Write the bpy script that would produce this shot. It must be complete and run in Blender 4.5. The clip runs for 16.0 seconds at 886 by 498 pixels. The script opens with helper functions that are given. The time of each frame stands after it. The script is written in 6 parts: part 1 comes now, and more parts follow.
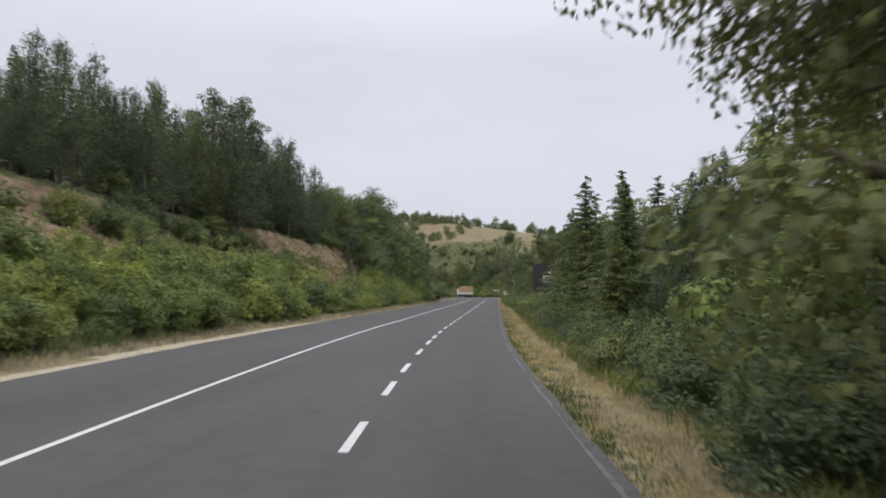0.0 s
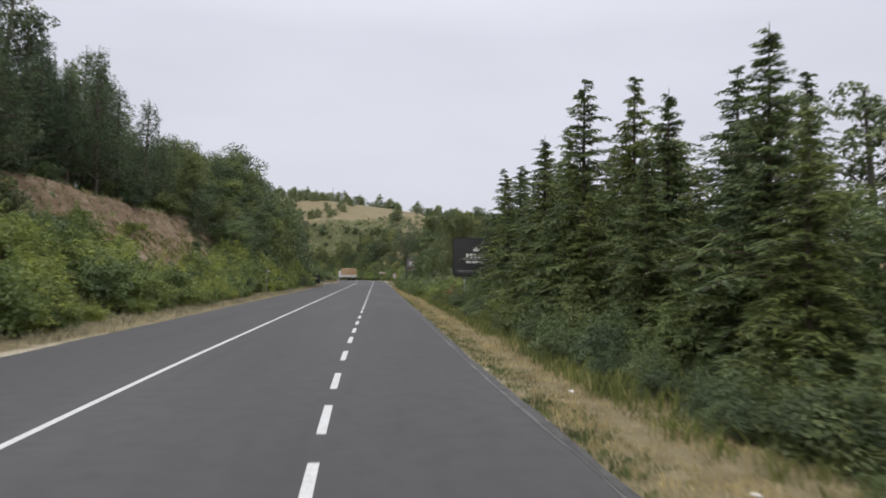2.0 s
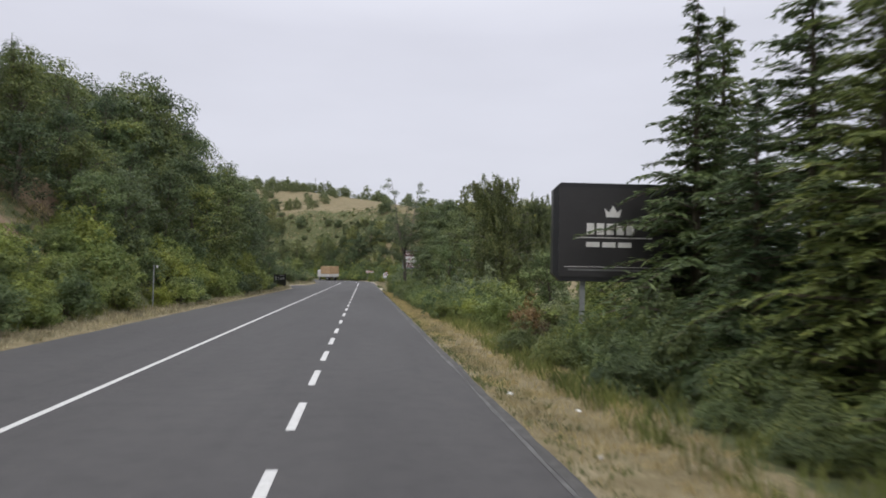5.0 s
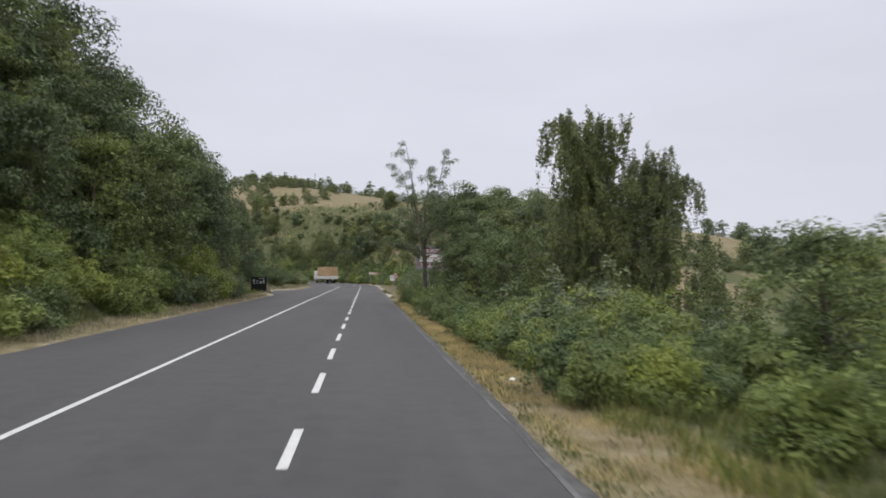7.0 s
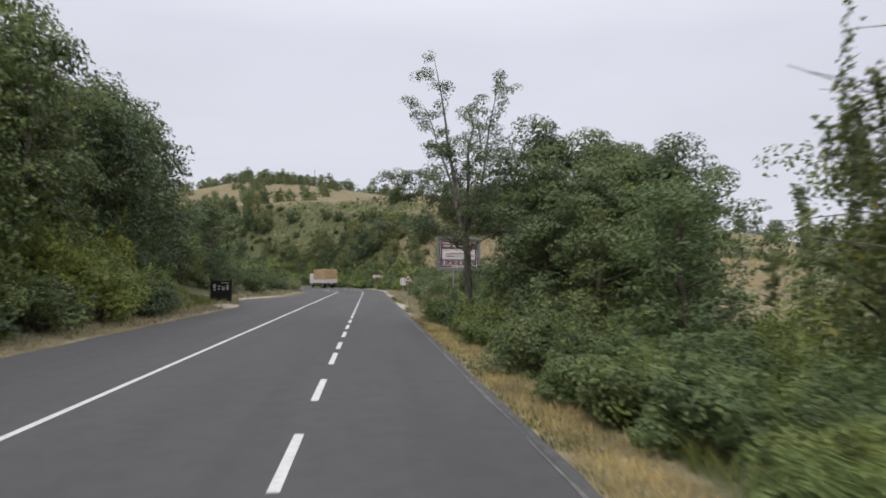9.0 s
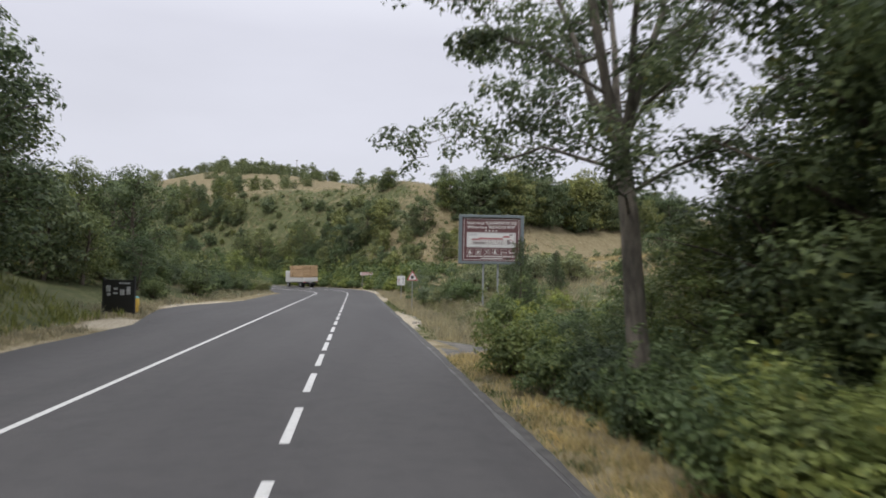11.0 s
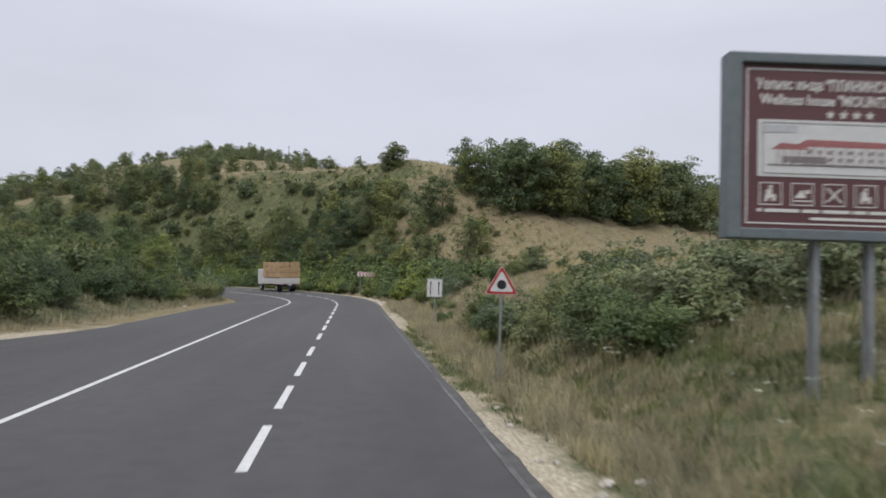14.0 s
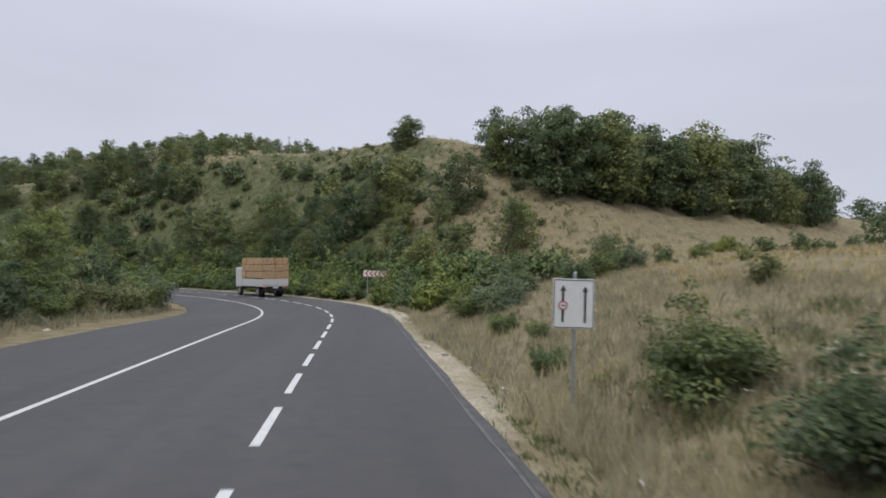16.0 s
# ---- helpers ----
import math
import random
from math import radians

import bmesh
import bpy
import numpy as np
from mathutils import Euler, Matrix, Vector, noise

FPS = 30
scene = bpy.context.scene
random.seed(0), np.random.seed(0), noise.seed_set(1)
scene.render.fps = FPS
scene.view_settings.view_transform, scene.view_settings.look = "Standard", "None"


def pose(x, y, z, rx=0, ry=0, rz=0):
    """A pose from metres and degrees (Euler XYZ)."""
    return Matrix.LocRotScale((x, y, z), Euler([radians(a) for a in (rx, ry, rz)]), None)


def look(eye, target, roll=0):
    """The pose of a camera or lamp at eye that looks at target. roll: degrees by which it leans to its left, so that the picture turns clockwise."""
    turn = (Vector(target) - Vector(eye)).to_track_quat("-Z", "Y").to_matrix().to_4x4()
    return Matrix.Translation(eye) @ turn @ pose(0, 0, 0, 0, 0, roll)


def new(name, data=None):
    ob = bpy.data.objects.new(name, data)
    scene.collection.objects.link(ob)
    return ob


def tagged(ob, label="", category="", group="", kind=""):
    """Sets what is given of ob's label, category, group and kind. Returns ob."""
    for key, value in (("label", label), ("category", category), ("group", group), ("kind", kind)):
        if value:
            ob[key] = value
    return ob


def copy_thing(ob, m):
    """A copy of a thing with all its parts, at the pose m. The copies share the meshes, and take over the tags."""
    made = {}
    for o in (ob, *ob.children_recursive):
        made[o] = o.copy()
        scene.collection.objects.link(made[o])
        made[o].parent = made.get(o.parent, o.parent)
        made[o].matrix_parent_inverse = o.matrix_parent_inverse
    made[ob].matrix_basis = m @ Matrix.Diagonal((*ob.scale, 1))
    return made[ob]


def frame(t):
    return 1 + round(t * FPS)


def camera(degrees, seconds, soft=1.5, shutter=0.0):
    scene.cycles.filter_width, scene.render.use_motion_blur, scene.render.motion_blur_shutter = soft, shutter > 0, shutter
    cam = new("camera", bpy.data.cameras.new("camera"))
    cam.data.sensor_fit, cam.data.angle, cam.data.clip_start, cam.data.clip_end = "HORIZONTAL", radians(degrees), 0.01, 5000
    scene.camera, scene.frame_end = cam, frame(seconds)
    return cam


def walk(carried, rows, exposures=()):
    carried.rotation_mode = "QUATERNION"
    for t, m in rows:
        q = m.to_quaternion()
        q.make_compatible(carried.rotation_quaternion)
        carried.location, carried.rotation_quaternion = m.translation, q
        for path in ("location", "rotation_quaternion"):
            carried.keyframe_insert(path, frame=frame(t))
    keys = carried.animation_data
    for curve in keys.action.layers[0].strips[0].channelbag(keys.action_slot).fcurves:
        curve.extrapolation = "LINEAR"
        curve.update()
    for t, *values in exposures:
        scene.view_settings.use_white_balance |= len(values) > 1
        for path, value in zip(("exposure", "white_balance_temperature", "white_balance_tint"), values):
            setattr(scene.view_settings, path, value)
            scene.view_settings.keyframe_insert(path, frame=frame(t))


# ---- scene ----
cam = camera(65.5, 16.0, soft=1.75, shutter=0.35)
PATH = [
    (0, (-0.378, 0.000, 1.999), (-0.536, 1.990, 2.122), 0.75),
    (0.5, (-1.125, 4.958, 2.080), (-1.181, 6.954, 2.196), 1.06),
    (1, (-1.697, 10.229, 2.074), (-1.664, 12.226, 2.184), 0.86),
    (1.5, (-2.095, 15.369, 2.203), (-1.970, 17.363, 2.303), 1.39),
    (2, (-2.403, 20.148, 2.115), (-2.213, 22.137, 2.191), 0.87),
    (2.5, (-2.418, 25.337, 2.247), (-2.196, 27.324, 2.320), 0.98),
    (3, (-2.389, 30.653, 2.212), (-2.157, 32.638, 2.288), 1.31),
    (3.5, (-2.306, 36.082, 2.223), (-2.077, 38.067, 2.298), 1.22),
    (4, (-2.292, 41.487, 2.174), (-2.059, 43.472, 2.263), 0.83),
    (4.5, (-2.263, 46.924, 2.149), (-2.035, 48.910, 2.207), 1.13),
    (5, (-2.266, 52.405, 2.152), (-2.038, 54.391, 2.227), 1.15),
    (7.5, (-2.332, 79.461, 2.186), (-2.118, 81.448, 2.270), 1.34),
    (8, (-2.266, 84.802, 2.164), (-2.068, 86.790, 2.259), 1.31),
    (10.5, (-2.375, 110.538, 2.098), (-2.134, 112.522, 2.177), 0.66),
    (11, (-2.359, 115.490, 2.114), (-2.109, 117.473, 2.198), 1.01),
    (11.5, (-2.281, 120.408, 2.093), (-2.022, 122.390, 2.166), 0.52),
    (12, (-2.208, 125.158, 2.101), (-1.958, 127.140, 2.189), 0.81),
    (12.5, (-2.179, 130.013, 2.149), (-1.931, 131.995, 2.256), 0.88),
    (13, (-2.106, 134.902, 2.165), (-1.855, 136.884, 2.263), 1.64),
    (13.5, (-2.047, 139.827, 2.177), (-1.799, 141.810, 2.270), 1.20),
    (14, (-2.040, 144.747, 2.199), (-1.786, 146.729, 2.288), 1.74),
    (14.5, (-2.002, 149.655, 2.189), (-1.758, 151.638, 2.295), 2.12),
    (15, (-2.024, 154.536, 2.154), (-1.780, 156.519, 2.230), 1.49),
    (15.5, (-2.031, 159.423, 2.128), (-1.788, 161.406, 2.210), 1.60),
    (16, (-1.977, 164.391, 2.134), (-1.739, 166.375, 2.226), 1.74),
]
walk(cam, [(t, look(eye, target, roll)) for t, eye, target, roll in PATH],
     [(0, 0.05, 6420, 8), (5, 0.04, 6400, 8), (8, 0.06, 6400, 8), (11, 0.07, 6420, 8), (11.6, 0.1, 6420, 8), (12, 0.14, 6400, 8), (12.5, 0.13, 6370, 8), (13.2, 0.0, 6340, 8), (13.6, -0.02, 6330, 8), (15, -0.12, 6170, 8), (16, -0.14, 6150, 8)])

# ---- overcast daylight ----
SUN_AZ, SUN_EL = 215.0, 52.0
world = bpy.data.worlds.new("overcast_sky")
scene.world = world
world.use_nodes = True
wn, wl = world.node_tree.nodes, world.node_tree.links
wn.clear()
w_out = wn.new("ShaderNodeOutputWorld")
w_bg = wn.new("ShaderNodeBackground")
w_sky = wn.new("ShaderNodeTexSky")
w_sky.sky_type, w_sky.sun_disc = "NISHITA", False
w_sky.sun_elevation, w_sky.sun_rotation = radians(SUN_EL), radians(SUN_AZ)
w_sky.dust_density, w_sky.ozone_density = 3.0, 2.0
w_hsv = wn.new("ShaderNodeHueSaturation")
w_hsv.inputs["Saturation"].default_value = 0.35
# a closed cloud layer: paler at the skyline, brighter overhead, with faint cloud structure
w_tc = wn.new("ShaderNodeTexCoord")
w_sep = wn.new("ShaderNodeSeparateXYZ")
w_ramp = wn.new("ShaderNodeValToRGB")
w_ramp.color_ramp.elements[0].position, w_ramp.color_ramp.elements[0].color = 0.0, (7.15, 7.15, 7.95, 1)
w_ramp.color_ramp.elements[1].position, w_ramp.color_ramp.elements[1].color = 1.0, (21.0, 21.0, 22.0, 1)
e = w_ramp.color_ramp.elements.new(0.33)
e.color = (7.3, 7.25, 8.2, 1)
w_noise = wn.new("ShaderNodeTexNoise")
w_noise.inputs["Scale"].default_value, w_noise.inputs["Detail"].default_value = 2.2, 5.0
w_map = wn.new("ShaderNodeMapping")
w_map.inputs["Scale"].default_value = (1, 1, 3.5)
w_cr = wn.new("ShaderNodeMapRange")
w_cr.inputs["From Min"].default_value, w_cr.inputs["From Max"].default_value = 0.3, 0.7
w_cr.inputs["To Min"].default_value, w_cr.inputs["To Max"].default_value = 0.95, 1.05
w_mul = wn.new("ShaderNodeMix")
w_mul.data_type, w_mul.blend_type = "RGBA", "MULTIPLY"
w_mul.inputs["Factor"].default_value = 1.0
w_mix = wn.new("ShaderNodeMix")
w_mix.data_type = "RGBA"
w_mix.inputs["Factor"].default_value = 0.9
wl.new(w_tc.outputs["Generated"], w_sep.inputs[0])
wl.new(w_sep.outputs["Z"], w_ramp.inputs[0])
wl.new(w_tc.outputs["Generated"], w_map.inputs[0])
wl.new(w_map.outputs[0], w_noise.inputs["Vector"])
wl.new(w_noise.outputs[0], w_cr.inputs["Value"])
wl.new(w_ramp.outputs[0], w_mul.inputs["A"])
wl.new(w_cr.outputs[0], w_mul.inputs["B"])
wl.new(w_sky.outputs[0], w_hsv.inputs["Color"])
wl.new(w_hsv.outputs[0], w_mix.inputs["A"])
wl.new(w_mul.outputs["Result"], w_mix.inputs["B"])
wl.new(w_mix.outputs["Result"], w_bg.inputs["Color"])
w_bg.inputs["Strength"].default_value = 0.1
wl.new(w_bg.outputs[0], w_out.inputs[0])
sun = new("sun", bpy.data.lights.new("sun", "SUN"))
sun.data.energy, sun.data.angle, sun.data.color = 1.45, radians(14), (1.0, 0.96, 0.9)
sd = Vector((math.sin(radians(SUN_AZ)) * math.cos(radians(SUN_EL)), math.cos(radians(SUN_AZ)) * math.cos(radians(SUN_EL)), math.sin(radians(SUN_EL))))
sun.matrix_world = look(sd * 60, (0, 0, 0))


# ---- materials ----
def material(name):
    m = bpy.data.materials.new(name)
    m.use_nodes = True
    n = m.node_tree.nodes
    return m, n, m.node_tree.links, n["Principled BSDF"]


def noise_node(n, l, scale, detail=4.0, rough=0.55, vec=None, stretch=None):
    t = n.new("ShaderNodeTexNoise")
    t.inputs["Scale"].default_value, t.inputs["Detail"].default_value, t.inputs["Roughness"].default_value = scale, detail, rough
    if vec is not None:
        if stretch:
            mp = n.new("ShaderNodeMapping")
            mp.inputs["Scale"].default_value = stretch
            l.new(vec, mp.inputs[0])
            vec = mp.outputs[0]
        l.new(vec, t.inputs["Vector"])
    return t.outputs[0]


def ramp_node(n, l, value, stops):
    r = n.new("ShaderNodeValToRGB")
    els = r.color_ramp.elements
    while len(els) < len(stops):
        els.new(0.5)
    for el, (p, c) in zip(els, stops):
        el.position, el.color = p, (*c, 1) if len(c) == 3 else c
    l.new(value, r.inputs[0])
    return r.outputs[0]


def mix_node(n, l, fac, a, b, mode="MIX"):
    m = n.new("ShaderNodeMix")
    m.data_type, m.blend_type = "RGBA", mode
    for sock, v in (("Factor", fac), ("A", a), ("B", b)):
        if isinstance(v, (int, float)):
            m.inputs[sock].default_value = v
        elif isinstance(v, tuple):
            m.inputs[sock].default_value = (*v, 1)
        else:
            l.new(v, m.inputs[sock])
    return m.outputs["Result"]


def math_node(n, l, op, a, b=None, clamp=False):
    m = n.new("ShaderNodeMath")
    m.operation, m.use_clamp = op, clamp
    for i, v in enumerate((a, b)):
        if v is None:
            continue
        if isinstance(v, (int, float)):
            m.inputs[i].default_value = v
        else:
            l.new(v, m.inputs[i])
    return m.outputs[0]


def bump(n, l, bsdf, height, strength=0.3, dist=0.02):
    b = n.new("ShaderNodeBump")
    b.inputs["Strength"].default_value, b.inputs["Distance"].default_value = strength, dist
    l.new(height, b.inputs["Height"])
    l.new(b.outputs[0], bsdf.inputs["Normal"])


def plain(name, color, rough=0.6, metal=0.0, wear=0.12, scale=6.0):
    m, n, l, p = material(name)
    tc = n.new("ShaderNodeTexCoord").outputs["Object"]
    a = noise_node(n, l, scale, 5, 0.6, tc)
    b = noise_node(n, l, scale * 9, 3, 0.6, tc)
    f = math_node(n, l, "ADD", math_node(n, l, "MULTIPLY", a, 0.7), math_node(n, l, "MULTIPLY", b, 0.3))
    lo = tuple(c * (1 - wear * 1.8) for c in color)
    hi = tuple(min(1, c * (1 + wear)) for c in color)
    l.new(ramp_node(n, l, f, [(0.32, lo), (0.68, hi)]), p.inputs["Base Color"])
    p.inputs["Roughness"].default_value, p.inputs["Metallic"].default_value = rough, metal
    bump(n, l, p, b, 0.08, 0.005)
    return m


def leaf_material(name, dark, light, yellow=(0.2, 0.19, 0.05), trans=0.3, gloss=0.55):
    m, n, l, p = material(name)
    geo, obi = n.new("ShaderNodeNewGeometry"), n.new("ShaderNodeObjectInfo")
    pos = geo.outputs["Position"]
    patch = noise_node(n, l, 0.8, 3, 0.6, pos)
    c = ramp_node(n, l, geo.outputs["Random Per Island"], [(0.0, dark), (0.75, light), (0.97, light), (1.0, yellow)])
    c = mix_node(n, l, 1.0, c, ramp_node(n, l, patch, [(0.32, (0.6, 0.63, 0.66)), (0.68, (1.38, 1.32, 1.12))]), "MULTIPLY")
    c = mix_node(n, l, 1.0, c, ramp_node(n, l, obi.outputs["Random"], [(0.0, (0.7, 0.77, 0.82)), (0.5, (1.0, 1.0, 1.0)), (1.0, (1.3, 1.18, 0.86))]), "MULTIPLY")
    l.new(c, p.inputs["Base Color"])
    p.inputs["Roughness"].default_value = gloss
    p.inputs["Specular IOR Level"].default_value = 0.3
    tr = n.new("ShaderNodeBsdfTranslucent")
    l.new(c, tr.inputs["Color"])
    mx = n.new("ShaderNodeMixShader")
    mx.inputs[0].default_value = trans
    l.new(p.outputs[0], mx.inputs[1])
    l.new(tr.outputs[0], mx.inputs[2])
    l.new(mx.outputs[0], n["Material Output"].inputs["Surface"])
    return m


LEAF_DARK = leaf_material("leaf_dark", (0.058, 0.084, 0.043), (0.138, 0.178, 0.086), trans=0.36)
LEAF_MID = leaf_material("leaf_mid", (0.077, 0.115, 0.047), (0.178, 0.226, 0.096), trans=0.36)
LEAF_LIGHT = leaf_material("leaf_light", (0.12, 0.162, 0.048), (0.245, 0.295, 0.098), trans=0.4)
# distant foliage: paler than LEAF_DARK, with the haze of distance put into its colour
LEAF_FAR_HAZE = leaf_material("leaf_far_haze", (0.098, 0.122, 0.065), (0.196, 0.23, 0.114), trans=0.4)
LEAF_OLIVE = leaf_material("leaf_olive", (0.085, 0.1, 0.035), (0.185, 0.2, 0.075), trans=0.4)
LEAF_BIRCH = leaf_material("leaf_birch", (0.07, 0.098, 0.055), (0.155, 0.188, 0.1), trans=0.4)
LEAF_GREY = leaf_material("leaf_grey", (0.11, 0.135, 0.075), (0.225, 0.255, 0.148), (0.34, 0.33, 0.24), trans=0.35)
LEAF_POPLAR = leaf_material("leaf_poplar", (0.098, 0.128, 0.068), (0.215, 0.245, 0.132), (0.3, 0.27, 0.11), trans=0.4)
NEEDLE = leaf_material("needle_green", (0.056, 0.086, 0.042), (0.136, 0.177, 0.077), (0.21, 0.23, 0.09), 0.38)
NEEDLE_PINE = leaf_material("needle_pine", (0.058, 0.088, 0.052), (0.125, 0.168, 0.09), (0.16, 0.17, 0.095), 0.45)
NEEDLE_DARK = leaf_material("needle_dark", (0.042, 0.066, 0.04), (0.094, 0.13, 0.07), (0.13, 0.14, 0.08), 0.42)
LEAF_BROWN = leaf_material("leaf_brown", (0.09, 0.066, 0.04), (0.17, 0.122, 0.075), (0.22, 0.17, 0.1))
DRY_GRASS = leaf_material("dry_grass", (0.25, 0.22, 0.145), (0.42, 0.376, 0.268), (0.48, 0.44, 0.335), 0.4, 0.7)
GREEN_GRASS = leaf_material("green_grass", (0.088, 0.118, 0.044), (0.185, 0.208, 0.08), (0.34, 0.3, 0.15), 0.4, 0.7)
WHITE_FLOWER = leaf_material("white_flower", (0.5, 0.5, 0.42), (0.75, 0.75, 0.68), (0.7, 0.7, 0.55), 0.2, 0.7)


def bark_material(name, a, b):
    m, n, l, p = material(name)
    tc = n.new("ShaderNodeTexCoord").outputs["Object"]
    f = noise_node(n, l, 7, 6, 0.65, tc, (1, 1, 0.25))
    l.new(ramp_node(n, l, f, [(0.35, a), (0.65, b)]), p.inputs["Base Color"])
    p.inputs["Roughness"].default_value = 0.9
    bump(n, l, p, f, 0.6, 0.04)
    return m


BARK = bark_material("bark_brown", (0.05, 0.04, 0.03), (0.16, 0.13, 0.1))
BARK_GREY = bark_material("bark_grey", (0.06, 0.052, 0.043), (0.2, 0.175, 0.145))


def asphalt_material():
    m, n, l, p = material("asphalt")
    pos = n.new("ShaderNodeNewGeometry").outputs["Position"]
    big = noise_node(n, l, 0.35, 4, 0.6, pos, (1, 0.16, 1))
    mid = noise_node(n, l, 2.2, 5, 0.65, pos)
    fine = noise_node(n, l, 85, 2, 0.6, pos)
    c = ramp_node(n, l, big, [(0.3, (0.0475, 0.0452, 0.0472)), (0.7, (0.065, 0.062, 0.064))])
    c = mix_node(n, l, 1.0, c, ramp_node(n, l, mid, [(0.28, (0.82, 0.82, 0.83)), (0.5, (1, 1, 1)), (0.75, (1.1, 1.09, 1.07))]), "MULTIPLY")
    c = mix_node(n, l, 1.0, c, ramp_node(n, l, fine, [(0.3, (0.72, 0.72, 0.72)), (0.7, (1.28, 1.27, 1.25))]), "MULTIPLY")
    # oil-darkened and patched streaks that run with the traffic
    strk = noise_node(n, l, 1.1, 3, 0.5, pos, (1, 0.03, 1))
    c = mix_node(n, l, ramp_node(n, l, strk, [(0.55, (0, 0, 0)), (0.75, (0.5, 0.5, 0.5))]), c, (0.039, 0.038, 0.039))
    # fine cracks
    v = n.new("ShaderNodeTexVoronoi")
    v.feature = "DISTANCE_TO_EDGE"
    v.inputs["Scale"].default_value = 0.22
    wob = n.new("ShaderNodeVectorMath")
    wob.operation = "ADD"
    nz = n.new("ShaderNodeTexNoise")
    nz.inputs["Scale"].default_value, nz.inputs["Detail"].default_value = 0.9, 6
    l.new(pos, nz.inputs["Vector"])
    l.new(pos, wob.inputs[0])
    l.new(nz.outputs["Color"], wob.inputs[1])
    l.new(wob.outputs[0], v.inputs["Vector"])
    cr = ramp_node(n, l, v.outputs["Distance"], [(0.0, (1, 1, 1)), (0.006, (0, 0, 0))])
    gate = ramp_node(n, l, noise_node(n, l, 0.13, 2, 0.5, pos), [(0.56, (0, 0, 0)), (0.62, (0.6, 0.6, 0.6))])
    c = mix_node(n, l, mix_node(n, l, 1.0, cr, gate, "MULTIPLY"), c, (0.045, 0.043, 0.043))
    l.new(c, p.inputs["Base Color"])
    p.inputs["Roughness"].default_value = 0.82
    p.inputs["Specular IOR Level"].default_value = 0.35
    bump(n, l, p, fine, 0.35, 0.006)
    return m


ASPHALT = asphalt_material()


def paint_material():
    m, n, l, p = material("road_paint")
    pos = n.new("ShaderNodeNewGeometry").outputs["Position"]
    a = noise_node(n, l, 9, 5, 0.7, pos)
    b = noise_node(n, l, 70, 2, 0.6, pos)
    f = math_node(n, l, "ADD", math_node(n, l, "MULTIPLY", a, 0.6), math_node(n, l, "MULTIPLY", b, 0.4))
    l.new(ramp_node(n, l, f, [(0.32, (0.2, 0.195, 0.195)), (0.42, (0.43, 0.425, 0.42)), (0.6, (0.56, 0.555, 0.55))]), p.inputs["Base Color"])
    p.inputs["Roughness"].default_value = 0.7
    return m


PAINT = paint_material()
DUSTY = plain("dusty_driveway", (0.115, 0.106, 0.095), 0.95, wear=0.38, scale=2.4)
FADED = plain("faded_line_paint", (0.105, 0.102, 0.102), 0.8, wear=0.4, scale=2.2)
MARGIN = plain("dusty_asphalt_margin", (0.069, 0.066, 0.064), 0.9, wear=0.35, scale=3.0)


def ground_material():
    """Soil, dry and green grass, bare reddish earth and pale gravel; the attributes say which cover grows where."""
    m, n, l, p = material("ground_cover")
    pos = n.new("ShaderNodeNewGeometry").outputs["Position"]

    def attr(name):
        a = n.new("ShaderNodeAttribute")
        a.attribute_name = name
        return a.outputs["Fac"]
    big, mid = noise_node(n, l, 0.18, 5, 0.62, pos), noise_node(n, l, 1.3, 6, 0.7, pos)
    fine = noise_node(n, l, 14, 4, 0.7, pos)
    green = ramp_node(n, l, mid, [(0.3, (0.045, 0.055, 0.027)), (0.5, (0.085, 0.093, 0.043)), (0.72, (0.14, 0.132, 0.074))])
    dry = ramp_node(n, l, mid, [(0.28, (0.115, 0.093, 0.052)), (0.5, (0.185, 0.152, 0.09)), (0.72, (0.25, 0.212, 0.138))])
    earth = ramp_node(n, l, noise_node(n, l, 0.9, 6, 0.68, pos, (1, 1, 2.2)), [(0.3, (0.1, 0.07, 0.046)), (0.48, (0.205, 0.142, 0.092)), (0.6, (0.27, 0.205, 0.145)), (0.72, (0.38, 0.32, 0.25))])
    gravel = ramp_node(n, l, fine, [(0.3, (0.22, 0.185, 0.13)), (0.5, (0.35, 0.305, 0.235)), (0.7, (0.48, 0.43, 0.35))])
    def mask(a, lo, hi):
        v = math_node(n, l, "ADD", attr(a), math_node(n, l, "MULTIPLY", math_node(n, l, "SUBTRACT", big, 0.5), 1.3))
        v = math_node(n, l, "ADD", v, math_node(n, l, "MULTIPLY", math_node(n, l, "SUBTRACT", mid, 0.5), 0.7))
        return ramp_node(n, l, v, [(lo, (0, 0, 0)), (hi, (1, 1, 1))])
    c = mix_node(n, l, mask("dry", 0.38, 0.62), green, dry)
    c = mix_node(n, l, mask("earth", 0.4, 0.6), c, earth)
    c = mix_node(n, l, mask("gravel", 0.3, 0.72), c, gravel)
    c = mix_node(n, l, 1.0, c, ramp_node(n, l, fine, [(0.25, (0.62, 0.62, 0.6)), (0.75, (1.3, 1.3, 1.28))]), "MULTIPLY")
    l.new(c, p.inputs["Base Color"])
    p.inputs["Roughness"].default_value = 0.95
    p.inputs["Specular IOR Level"].default_value = 0.15
    bump(n, l, p, math_node(n, l, "ADD", mid, math_node(n, l, "MULTIPLY", fine, 0.4)), 0.7, 0.12)
    return m


